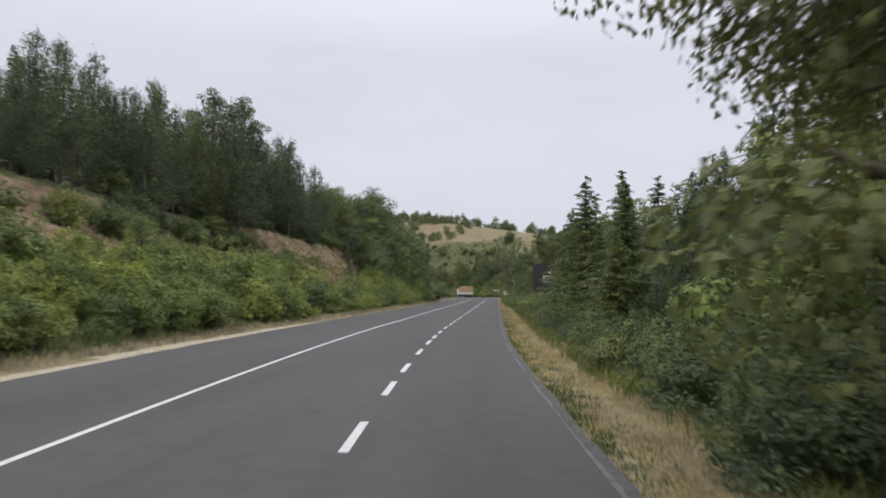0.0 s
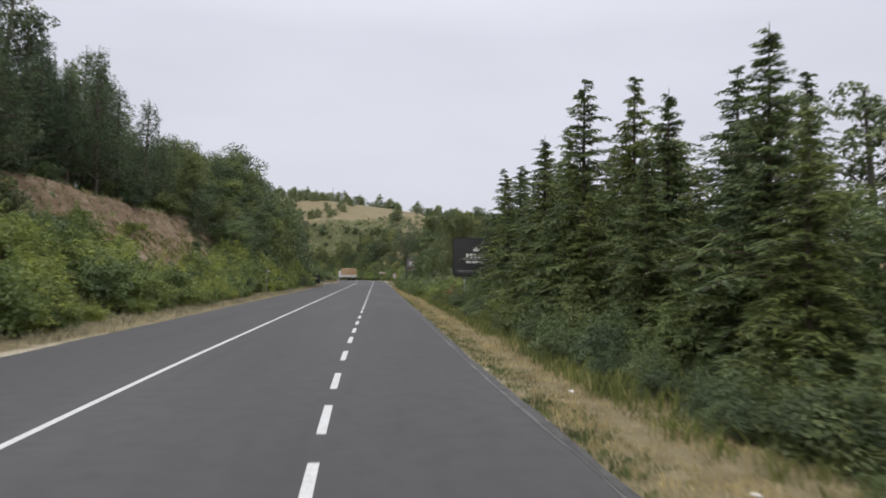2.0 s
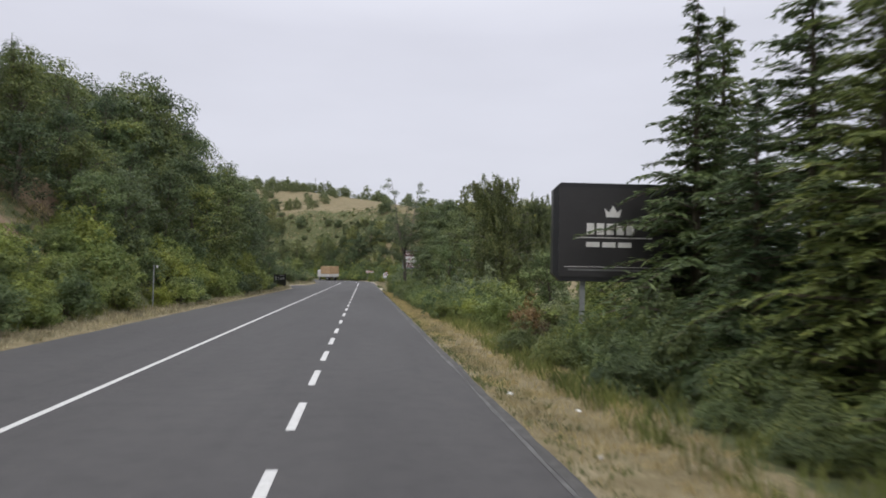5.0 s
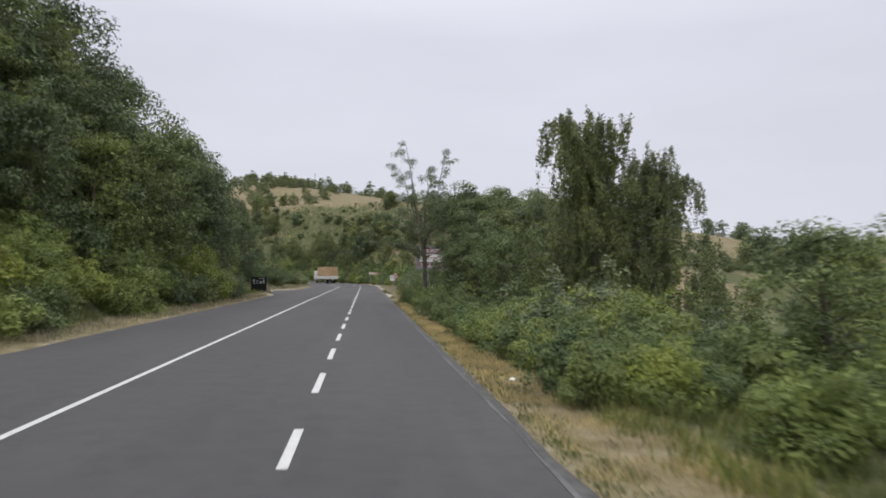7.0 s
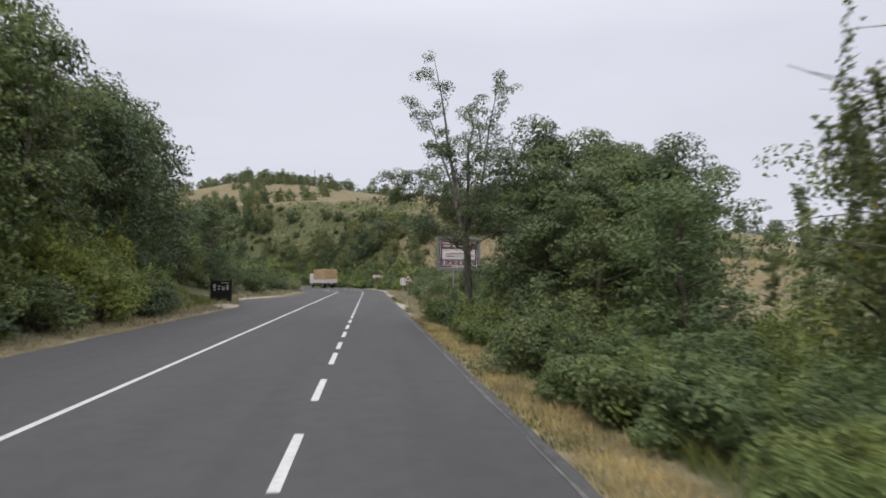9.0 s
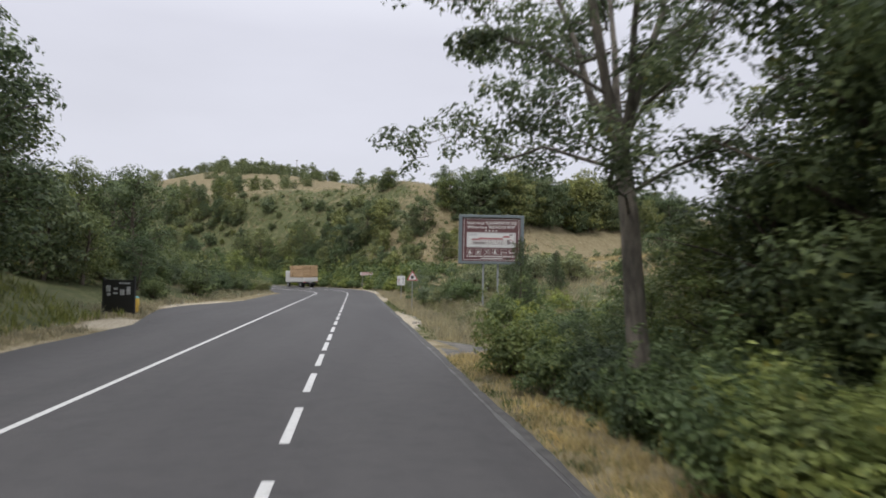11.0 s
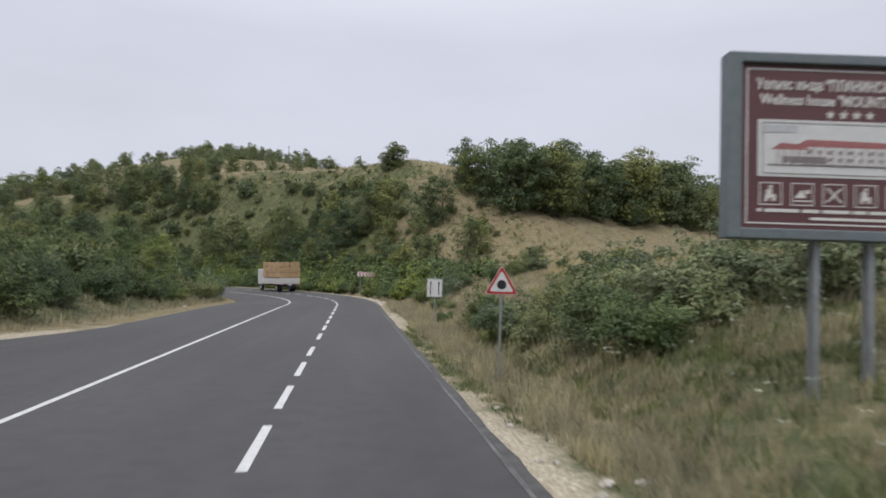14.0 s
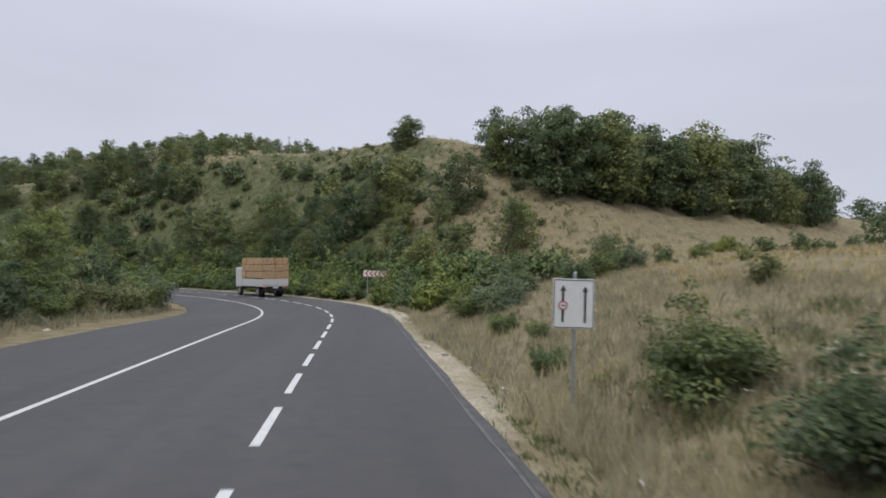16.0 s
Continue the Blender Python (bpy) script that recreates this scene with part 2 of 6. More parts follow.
GROUND = ground_material()
STEEL = plain("galvanised_steel", (0.34, 0.35, 0.36), 0.45, 0.6)
FRAME_GREY = plain("grey_frame_paint", (0.13, 0.155, 0.165), 0.5)
BROWN_SIGN = plain("brown_sign_sheet", (0.1, 0.04, 0.043), 0.5, wear=0.06)
SIGN_WHITE = plain("white_sign_sheet", (0.56, 0.56, 0.555), 0.45, wear=0.05)
SIGN_RED = plain("red_sign_sheet", (0.36, 0.03, 0.03), 0.4, wear=0.06)
SIGN_BLACK = plain("black_sign_sheet", (0.018, 0.018, 0.02), 0.4, wear=0.1)
BOARD_BLACK = plain("charcoal_billboard_sheet", (0.028, 0.026, 0.027), 0.45, wear=0.1, scale=1.5)
LETTER_GREY = plain("pale_grey_lettering", (0.6, 0.585, 0.565), 0.5, wear=0.05)
SKETCH_GREY = plain("sketch_ink", (0.2, 0.17, 0.17), 0.6)
STRAW = plain("straw", (0.4, 0.27, 0.15), 0.9, wear=0.35, scale=9.0)
TRUCK_WHITE = plain("truck_white_paint", (0.5, 0.49, 0.475), 0.4)
RUBBER = plain("tyre_rubber", (0.02, 0.02, 0.02), 0.85)
BIN_YELLOW = plain("yellow_plastic", (0.62, 0.4, 0.05), 0.45)
BIN_BLUE = plain("turquoise_plastic", (0.12, 0.42, 0.46), 0.45)
ROCK = plain("pale_limestone", (0.38, 0.35, 0.3), 0.9, wear=0.3)
LITTER = plain("white_litter", (0.75, 0.74, 0.72), 0.6)
WOOD_GREY = plain("weathered_wood", (0.22, 0.19, 0.16), 0.85, wear=0.25)


# ---- geometry helpers ----
def mesh_object(name, verts, faces, mats, parent=None, mat_index=None, smooth=False):
    me = bpy.data.meshes.new(name)
    me.from_pydata(verts, [], faces)
    for mt in mats if isinstance(mats, (list, tuple)) else [mats]:
        me.materials.append(mt)
    if mat_index is not None:
        me.polygons.foreach_set("material_index", np.asarray(mat_index, dtype=np.int32))
    if smooth:
        me.polygons.foreach_set("use_smooth", np.ones(len(me.polygons), dtype=bool))
    me.update()
    ob = new(name, me)
    ob.parent = parent
    return ob


def part(name, bm, mat, parent, label=""):
    me = bpy.data.meshes.new(name)
    bm.to_mesh(me)
    bm.free()
    me.materials.append(mat)
    ob = new(name, me)
    ob.parent = parent
    return tagged(ob, label)


def box(size, at=(0, 0, 0), bevel=0.0, rot=None, bm=None):
    bm = bm or bmesh.new()
    r = bmesh.ops.create_cube(bm, size=1)
    mtx = Matrix.Translation(at) @ (rot or Matrix()) @ Matrix.Diagonal((*size, 1))
    bmesh.ops.transform(bm, matrix=mtx, verts=r["verts"])
    if bevel:
        es = list({ed for v in r["verts"] for ed in v.link_edges})
        bmesh.ops.bevel(bm, geom=es, offset=bevel, segments=2, affect="EDGES", profile=0.5)
    return bm


def cyl(r1, r2, depth, at=(0, 0, 0), rot=None, seg=14, bm=None):
    bm = bm or bmesh.new()
    r = bmesh.ops.create_cone(bm, cap_ends=True, segments=seg, radius1=r1, radius2=r2, depth=depth)
    bmesh.ops.transform(bm, matrix=Matrix.Translation(at) @ (rot or Matrix()), verts=r["verts"])
    return bm


def prism(pts, depth, bm=None):
    """A flat outline in x and z, extruded backwards along y from y = 0 to y = depth."""
    bm = bm or bmesh.new()
    a = [bm.verts.new((x, 0, z)) for x, z in pts]
    b = [bm.verts.new((x, depth, z)) for x, z in pts]
    bm.faces.new(a)
    bm.faces.new(b[::-1])
    for i in range(len(pts)):
        j = (i + 1) % len(pts)
        bm.faces.new((a[i], b[i], b[j], a[j]))
    bmesh.ops.recalc_face_normals(bm, faces=bm.faces)
    return bm


def text_part(name, body, size, at, mat, parent, width=None, label="", bold=0.0):
    """Lettering as a thin mesh that faces -y; at is its middle, width squeezes it to a length."""
    cu = bpy.data.curves.new(name, "FONT")
    cu.body, cu.size, cu.extrude, cu.align_x, cu.align_y, cu.resolution_u = body, size, 0.004, "CENTER", "CENTER", 2
    cu.offset = bold
    tmp = new(name + "_tmp", cu)
    me = bpy.data.meshes.new_from_object(tmp.evaluated_get(bpy.context.evaluated_depsgraph_get()))
    bpy.data.objects.remove(tmp)
    bpy.data.curves.remove(cu)
    xs = [v.co.x for v in me.vertices]
    k = width / (max(xs) - min(xs)) if width and xs else 1.0
    me.transform(Matrix.Translation(at) @ Matrix.Rotation(radians(90), 4, "X") @ Matrix.Diagonal((k, 1, 1, 1)))
    me.materials.clear()
    me.materials.append(mat)
    ob = new(name, me)
    ob.parent = parent
    return tagged(ob, label)


def empty(name, m):
    ob = new(name)
    ob.matrix_basis = m
    return ob


# ---- the road's plan: s along the broken lane line, d to its right ----
def smooth(a, b, v):
    t = np.clip((np.asarray(v, float) - a) / (b - a), 0, 1)
    return t * t * (3 - 2 * t)


BEND_S, BEND_R = 197.0, 66.0


def road_axis():
    s = np.arange(-70, 330.5, 1.0)
    x, y, h = np.full_like(s, -3.2), s.copy(), np.zeros_like(s)
    near = s < 40
    x[near] += 0.00095 * (40 - s[near]) ** 2
    h[near] = np.arctan(2 * 0.00095 * (40 - s[near]))
    far = s > BEND_S
    a = np.minimum((s[far] - BEND_S) / BEND_R, 1.6)
    rest = np.maximum(s[far] - BEND_S - 1.6 * BEND_R, 0)
    x[far] = -3.2 - BEND_R + BEND_R * np.cos(a) - rest * np.sin(a)
    y[far] = BEND_S + BEND_R * np.sin(a) + rest * np.cos(a)
    h[far] = a
    return s, x, y, h


AX_S, AX_X, AX_Y, AX_H = road_axis()
LEFT, RIGHT = -8.1, 3.25


def road_bank(s):
    return 0.045 * smooth(188, 215, s)


def on_road(s, d):
    x, y, h = np.interp(s, AX_S, AX_X), np.interp(s, AX_S, AX_Y), np.interp(s, AX_S, AX_H)
    return x + d * np.cos(h), y + d * np.sin(h), road_bank(s) * (d + 2.4)


def to_road(x, y):
    x, y = np.atleast_1d(np.asarray(x, float)), np.atleast_1d(np.asarray(y, float))
    s, d = np.empty(x.size), np.empty(x.size)
    for i in range(0, x.size, 4000):
        px, py = x.ravel()[i:i + 4000], y.ravel()[i:i + 4000]
        k = np.argmin((px[:, None] - AX_X) ** 2 + (py[:, None] - AX_Y) ** 2, 1)
        dx, dy = px - AX_X[k], py - AX_Y[k]
        s[i:i + 4000] = AX_S[k] - dx * np.sin(AX_H[k]) + dy * np.cos(AX_H[k])
        d[i:i + 4000] = dx * np.cos(AX_H[k]) + dy * np.sin(AX_H[k])
    return s, d


def wave(x, y, f, seed):
    r = np.random.RandomState(seed)
    out = np.zeros_like(np.asarray(x, float))
    for k in range(5):
        a, ph = r.uniform(0, 6.28), r.uniform(0, 6.28)
        out += np.sin((x * np.cos(a) + y * np.sin(a)) * f * (1 + 0.6 * k) + ph) / (1 + 0.6 * k)
    return out / 2.2


PULL_S = (144.6, 147.0, 151.5, 157.0, 161.0, 164.0, 167.0, 170.0, 173.0)
PULL_W = (0.0, 0.4, 1.3, 2.3, 2.3, 1.9, 1.1, 0.4, 0.0)


RIDGE_X = (-420, -220, -117, -75, -55, -30, 0, 30, 90, 160, 240, 420)
RIDGE_Z = (9.0, 15.0, 23.0, 37.0, 42.0, 41.5, 37.5, 33.0, 26.0, 18.0, 12.5, 8.0)


def relief(x, y):
    """Height of the ground and its cover (dry, earth, gravel)."""
    x, y = np.asarray(x, float).ravel(), np.asarray(y, float).ravel()
    s, d = to_road(x, y)
    zr = road_bank(s) * (np.clip(d, LEFT, RIGHT) + 2.4)
    el, er = np.maximum(LEFT - d - np.interp(s, PULL_S, PULL_W), 0), np.maximum(d - RIGHT, 0)
    z = zr.copy()
    # cut bank on the uphill side
    amp = 1 - 0.75 * smooth(126, 158, s)
    rough = wave(x, y, 0.35, 3)
    broad = 6.4 + 2.4 * (1 - smooth(54, 66, s))
    bank = 0.03 * np.minimum(el, 2.2) + 5.3 * np.clip((el - 2.2) / broad, 0, 1) + (1.3 + 0.15 * rough) * np.clip(el - 2.2 - broad - 0.35 * rough, 0, 1.5) + 0.24 * np.clip(el - 3.7 - broad, 0, 45)
    bank += 0.32 * wave(x, y, 1.3, 23) * smooth(4.0, 6.0, el) * (1 - smooth(broad + 2.5, broad + 5.0, el))
    tail = 0.03 * np.minimum(el, 2.5) + 0.12 * np.clip(el - 2.5, 0, 60)
    z += np.where(el > 0, amp * bank + (1 - amp) * tail, 0)
    z += np.where(el > 4, 0.25 * wave(x, y, 0.25, 5) * smooth(4, 12, el), 0)
    inner = 9 * smooth(14, 60, el) * smooth(165, 205, s)
    z += inner
    # valley side
    fall = -0.04 * np.minimum(er, 2.5) - 0.07 * np.clip(er - 2.5, 0, 25) - 0.02 * np.clip(er - 27, 0, 60)
    up = smooth(128, 162, s)
    rise = 6.0 * (1 - np.exp(-np.maximum(er - 2.8, 0) / 17)) * (1 - 0.5 * smooth(28, 62, er)) - 0.25 * smooth(0.5, 2.6, er) * (1 - smooth(2.6, 5, er))
    w = smooth(212, 246, s)
    hill = (22.6 - 9.5 * smooth(270, 314, s)) * smooth(2, 33, er) + 0.02 * np.clip(er - 33, 0, 60)
    side = (fall * (1 - up) + rise * up) * (1 - w) + hill * w
    z += np.where(er > 0, side, 0)
    z += np.where(er > 5, 0.35 * wave(x, y, 0.16, 9) * smooth(5, 20, er), 0)
    # wooded ridge far behind the bend
    crest = np.interp(x, RIDGE_X, RIDGE_Z) + 1.2 * wave(x, y, 0.03, 21)
    far = smooth(285, 395, y)
    z = z * (1 - far) + crest * far * (1 - 0.4 * smooth(430, 900, y))
    on = (el <= 0) & (er <= 0)
    z = np.where(on, z - 0.12, z)
    edge = np.minimum(np.where(el > 0, el, 99), np.where(er > 0, er, 99))
    # covers
    dry = 0.9 * (1 - smooth(1.4, 2.8, el)) + 0.25 * smooth(2.8, 9, el) + 0.3 * smooth(150, 164, s) * smooth(1.4, 2.8, el)
    verge = np.where(s < 84, 2.4, np.where(s < 129, 1.2, 3.4))
    field = 0.5 - 0.1 * smooth(2, 5, er) + 0.35 * smooth(164, 176, s) * (1 - w) + 0.55 * smooth(9, 18, er) * (1 - w) - 0.1 * w * (1 - smooth(22, 30, er)) + 0.3 * smooth(27, 33, er) * w - 0.6 * smooth(30, 42, er) * (1 - w)
    turn = smooth(129, 145, s + 2.5 * wave(x, y, 0.2, 31))
    dry_r = (0.85 * (1 - smooth(0.8, 1.3, er / verge)) + 0.1) * (1 - turn) + field * turn
    dry = np.where(er > 0, dry_r, dry)
    earth = np.where((el > broad - 0.6) & (el < broad + 4.0), 1.0, 0.0) * smooth(128, 96, s) * np.clip(0.75 + 0.6 * wave(x, y, 0.17, 13), 0.0, 1.1)
    earth += 0.95 * smooth(52, 60, s) * smooth(88, 80, s) * smooth(3.6, 5.4, el) * (el < broad + 4.0)
    earth += 0.8 * smooth(16, 22, el) * (1 - smooth(34, 44, el)) * smooth(170, 185, s) * (wave(x, y, 0.1, 4) > 0.2)
    gravel = 0.3 * (edge < 0.3)
    blob = lambda bs, be, ls, le, side: np.exp(-((s - bs) / ls) ** 2 - (((er if side > 0 else el) - be) / le) ** 2) * ((er if side > 0 else el) > 0)
    gravel = gravel + 0.85 * blob(150.5, 0.3, 6.5, 0.75, 1) + 1.3 * blob(145.0, 0.8, 3.0, 1.0, -1) + 1.3 * blob(165.5, 0.35, 5.5, 0.5, -1) + 0.75 * blob(182, 0.4, 9.0, 0.45, 1)
    gravel += 0.95 * smooth(46, 32, s) * (el > 0) * (el < 0.6)
    gravel += 0.8 * smooth(192, 205, s) * (er > 0) * (er < 1.4)
    return z, np.clip(dry, 0, 1), np.clip(earth, 0, 1), np.clip(gravel, 0, 1.3)


def ground_z(x, y):
    return float(relief([x], [y])[0][0])


def plot(s, e, side):
    """World x, y of a spot e metres beyond the road's edge (side 1 right, -1 left)."""
    x, y, _ = on_road(s, RIGHT + e if side > 0 else LEFT - e)
    return float(x), float(y)


# ---- ground and road ----
def build_ground():
    gx = np.unique(np.round(np.concatenate([np.arange(-34, 16, 0.55), np.arange(-80, -34, 1.6), np.arange(16, 75, 1.6), -80 - np.geomspace(3, 2400, 26), 75 + np.geomspace(3, 2400, 26)]), 3))
    gy = np.unique(np.round(np.concatenate([np.arange(-20, 285, 1.15), np.arange(285, 380, 4), 380 + np.geomspace(5, 2600, 24), -20 - np.geomspace(3, 1500, 18)]), 3))
    xx, yy = np.meshgrid(gx, gy)
    z, dry, earth, gravel = relief(xx, yy)
    v = np.column_stack([xx.ravel(), yy.ravel(), z])
    nx, ny = len(gx), len(gy)
    i = (np.arange(ny - 1)[:, None] * nx + np.arange(nx - 1)).ravel()
    f = np.column_stack([i, i + 1, i + nx + 1, i + nx])
    ob = mesh_object("ground", v.tolist(), f.tolist(), GROUND, smooth=True)
    for name, a in (("dry", dry), ("earth", earth), ("gravel", gravel)):
        ob.data.attributes.new(name, "FLOAT", "POINT").data.foreach_set("value", a.astype(np.float32))
    return tagged(ob, "rolling ground of dry grass, green growth and bare reddish earth", "ground", kind="structure")


def strip(name, s0, s1, d0, d1, lift, thick, mat, parent=None, step=1.0, ragged=0.0):
    """A ribbon that follows the road between two offsets, with thickness."""
    ss = np.linspace(s0, s1, max(2, int((s1 - s0) / step) + 1))
    rng = np.random.RandomState(int(abs(s0 * 7 + d0 * 13)) + 5)
    j0, j1 = (ragged * (0.5 * np.sin(ss * 0.9 + k) * np.sin(ss * 0.23 + 2 * k) + rng.uniform(-0.3, 0.3, ss.size)) for k in (1.0, 2.3))
    v = []
    for top in (1, 0):
        for d, j in ((d0, j0), (d1, j1)):
            x, y, z = on_road(ss, d + j)
            v += np.column_stack([x, y, z + lift - (0 if top else thick)]).tolist()
    n = ss.size
    f = []
    for k in range(n - 1):
        f += [(k, n + k, n + k + 1, k + 1), (k, k + 1, 2 * n + k + 1, 2 * n + k), (n + k + 1, n + k, 3 * n + k, 3 * n + k + 1)]
    f += [(0, 2 * n, 3 * n, n), (n - 1, 2 * n - 1, 4 * n - 1, 3 * n - 1)]
    return mesh_object(name, v, f, mat, parent)


def flat_slab(pts, top, thick):
    bm = bmesh.new()
    a = [bm.verts.new((x, y, top)) for x, y in pts]
    b = [bm.verts.new((x, y, top - thick)) for x, y in pts]
    bm.faces.new(a)
    bm.faces.new(b[::-1])
    for i in range(len(pts)):
        bm.faces.new((a[i], b[i], b[(i + 1) % len(pts)], a[(i + 1) % len(pts)]))
    bmesh.ops.recalc_face_normals(bm, faces=bm.faces)
    return bm


def build_road():
    road = strip("road", -60, 325, LEFT, RIGHT, 0.0, 0.14, ASPHALT, step=0.6, ragged=0.07)
    tagged(road, "worn grey asphalt road with three lanes and a left bend", "road", kind="structure")
    lines = [("solid_line", -60, 325, -3.775, -3.655)]
    for nm, a, b, d0, d1 in lines:
        strip(nm, a, b, d0, d1, 0.006, 0.004, PAINT, road, 0.8)
    starts = [(-56 + 4.2 * k, 2.1) for k in range(15)]
    starts += [(a, 2.0) for a in (8.5, 13.2, 17.0, 21.8, 26.0, 29.4, 33.0, 37.2, 41.5, 45.2, 49.2, 53.2, 58.1, 62.0, 65.8, 69.5, 73.4, 77.3, 82.0)]
    starts += [(87.0 + 5.1 * k, 2.55) for k in range(6)] + [(116.2, 2.1)]
    starts += [(a, 2.4) for a in (120.4, 124.4, 128.3, 132.0, 135.4, 138.5, 142.0, 145.8, 149.3, 152.7, 156.4, 160.2, 164.1, 169.1)]
    starts += [(173.3 + 3.97 * k, 2.6) for k in range(30)]
    for a, ln in starts:
        strip("lane_dash", a, a + ln, -0.065, 0.065, 0.006, 0.004, PAINT, road, 0.7)
    # faded edge line on the nearside, over the dusty asphalt margin
    strip("edge_line", -60, 325, 3.03, 3.085, 0.007, 0.004, FADED, road, 0.8, 0.05)
    strip("dusty_margin", -60, 325, 3.1, RIGHT - 0.02, 0.004, 0.003, MARGIN, road, 0.7, 0.08)
    pull = [(-11.22, 144.6)] + [(-11.3 - w, q) for q, w in zip(PULL_S, PULL_W)][1:-1] + [(-11.22, 173.0)]
    tagged(part("pull_off", flat_slab(pull, 0.004, 0.1), ASPHALT, None), "worn asphalt pull-off beside the road", "pull-off", kind="structure")
    drive = [(-0.15, 133.4), (0.5, 134.1), (1.2, 134.9), (1.9, 135.6), (2.5, 136.2), (2.4, 136.9), (1.8, 137.2), (1.3, 137.9), (0.6, 138.6), (-0.15, 139.5)]
    apron = part("driveway_apron", flat_slab(drive, -0.006, 0.3), DUSTY, None)
    for v in apron.data.vertices:
        v.co.z += ground_z(v.co.x, v.co.y) + 0.015 if v.co.x > 0.5 else 0.0
    tagged(apron, "short worn asphalt driveway beside the road", "driveway", kind="structure")


build_ground()
build_road()


# ---- plants: prototypes built once, then set out as copies ----
def tube(pts, radii, sides=6):
    """Verts and quads of a tapered tube along points."""
    pts = [Vector(p) for p in pts]
    v, f = [], []
    for i, p in enumerate(pts):
        t = (pts[min(i + 1, len(pts) - 1)] - pts[max(i - 1, 0)]).normalized()
        a = t.orthogonal().normalized()
        b = t.cross(a)
        for k in range(sides):
            w = 2 * math.pi * k / sides
            v.append(tuple(p + (a * math.cos(w) + b * math.sin(w)) * radii[i]))
    for i in range(len(pts) - 1):
        for k in range(sides):
            k2 = (k + 1) % sides
            f.append((i * sides + k, i * sides + k2, (i + 1) * sides + k2, (i + 1) * sides + k))
    return v, f


def join(pieces):
    v, f = [], []
    for pv, pf in pieces:
        o = len(v)
        v += pv
        f += [tuple(i + o for i in q) for q in pf]
    return v, f


def leaves(rng, centre, normal, length, width, tri=False):
    """Diamond or three-cornered leaves at points, turned to face about the given normals."""
    n = len(centre)
    nrm = normal + rng.normal(0, 0.42, (n, 3))
    nrm /= np.linalg.norm(nrm, axis=1)[:, None] + 1e-9
    a = np.cross(nrm, rng.normal(0, 1, (n, 3)))
    a /= np.linalg.norm(a, axis=1)[:, None] + 1e-9
    b = np.cross(nrm, a)
    ln = length * rng.uniform(0.6, 1.3, (n, 1))
    wd = width * rng.uniform(0.6, 1.3, (n, 1))
    if tri:
        v = np.stack([centre - a * ln / 2, centre + b * wd / 2 + a * ln * 0.4, centre - b * wd / 2 + a * ln * 0.5], 1).reshape(-1, 3)
        return v.tolist(), np.arange(3 * n).reshape(n, 3).tolist()
    v = np.stack([centre - a * ln / 2, centre + b * wd / 2 + a * ln * 0.05, centre + a * ln / 2, centre - b * wd / 2 + a * ln * 0.05], 1).reshape(-1, 3)
    f = np.arange(4 * n).reshape(n, 4)
    return v.tolist(), f.tolist()


def cloud(rng, clumps, count, length, width, tri=False):
    """Leaves spread through the outer part of many clumps (x, y, z, radius, flatness)."""
    c = np.array(clumps)
    w = c[:, 3] ** 2
    k = rng.choice(len(c), count, p=w / w.sum())
    u = rng.normal(0, 1, (count, 3))
    u /= np.linalg.norm(u, axis=1)[:, None]
    u[:, 2] = np.where(rng.uniform(0, 1, count) < 0.6, np.abs(u[:, 2]), u[:, 2])
    r = c[k, 3] * (1 - 0.5 * rng.uniform(0, 1, count) ** 2.0)
    off = u * r[:, None]
    off[:, 2] *= c[k, 4]
    nrm = u.copy()
    nrm[:, 2] += 0.5
    return leaves(rng, c[k, :3] + off, nrm, length, width, tri)


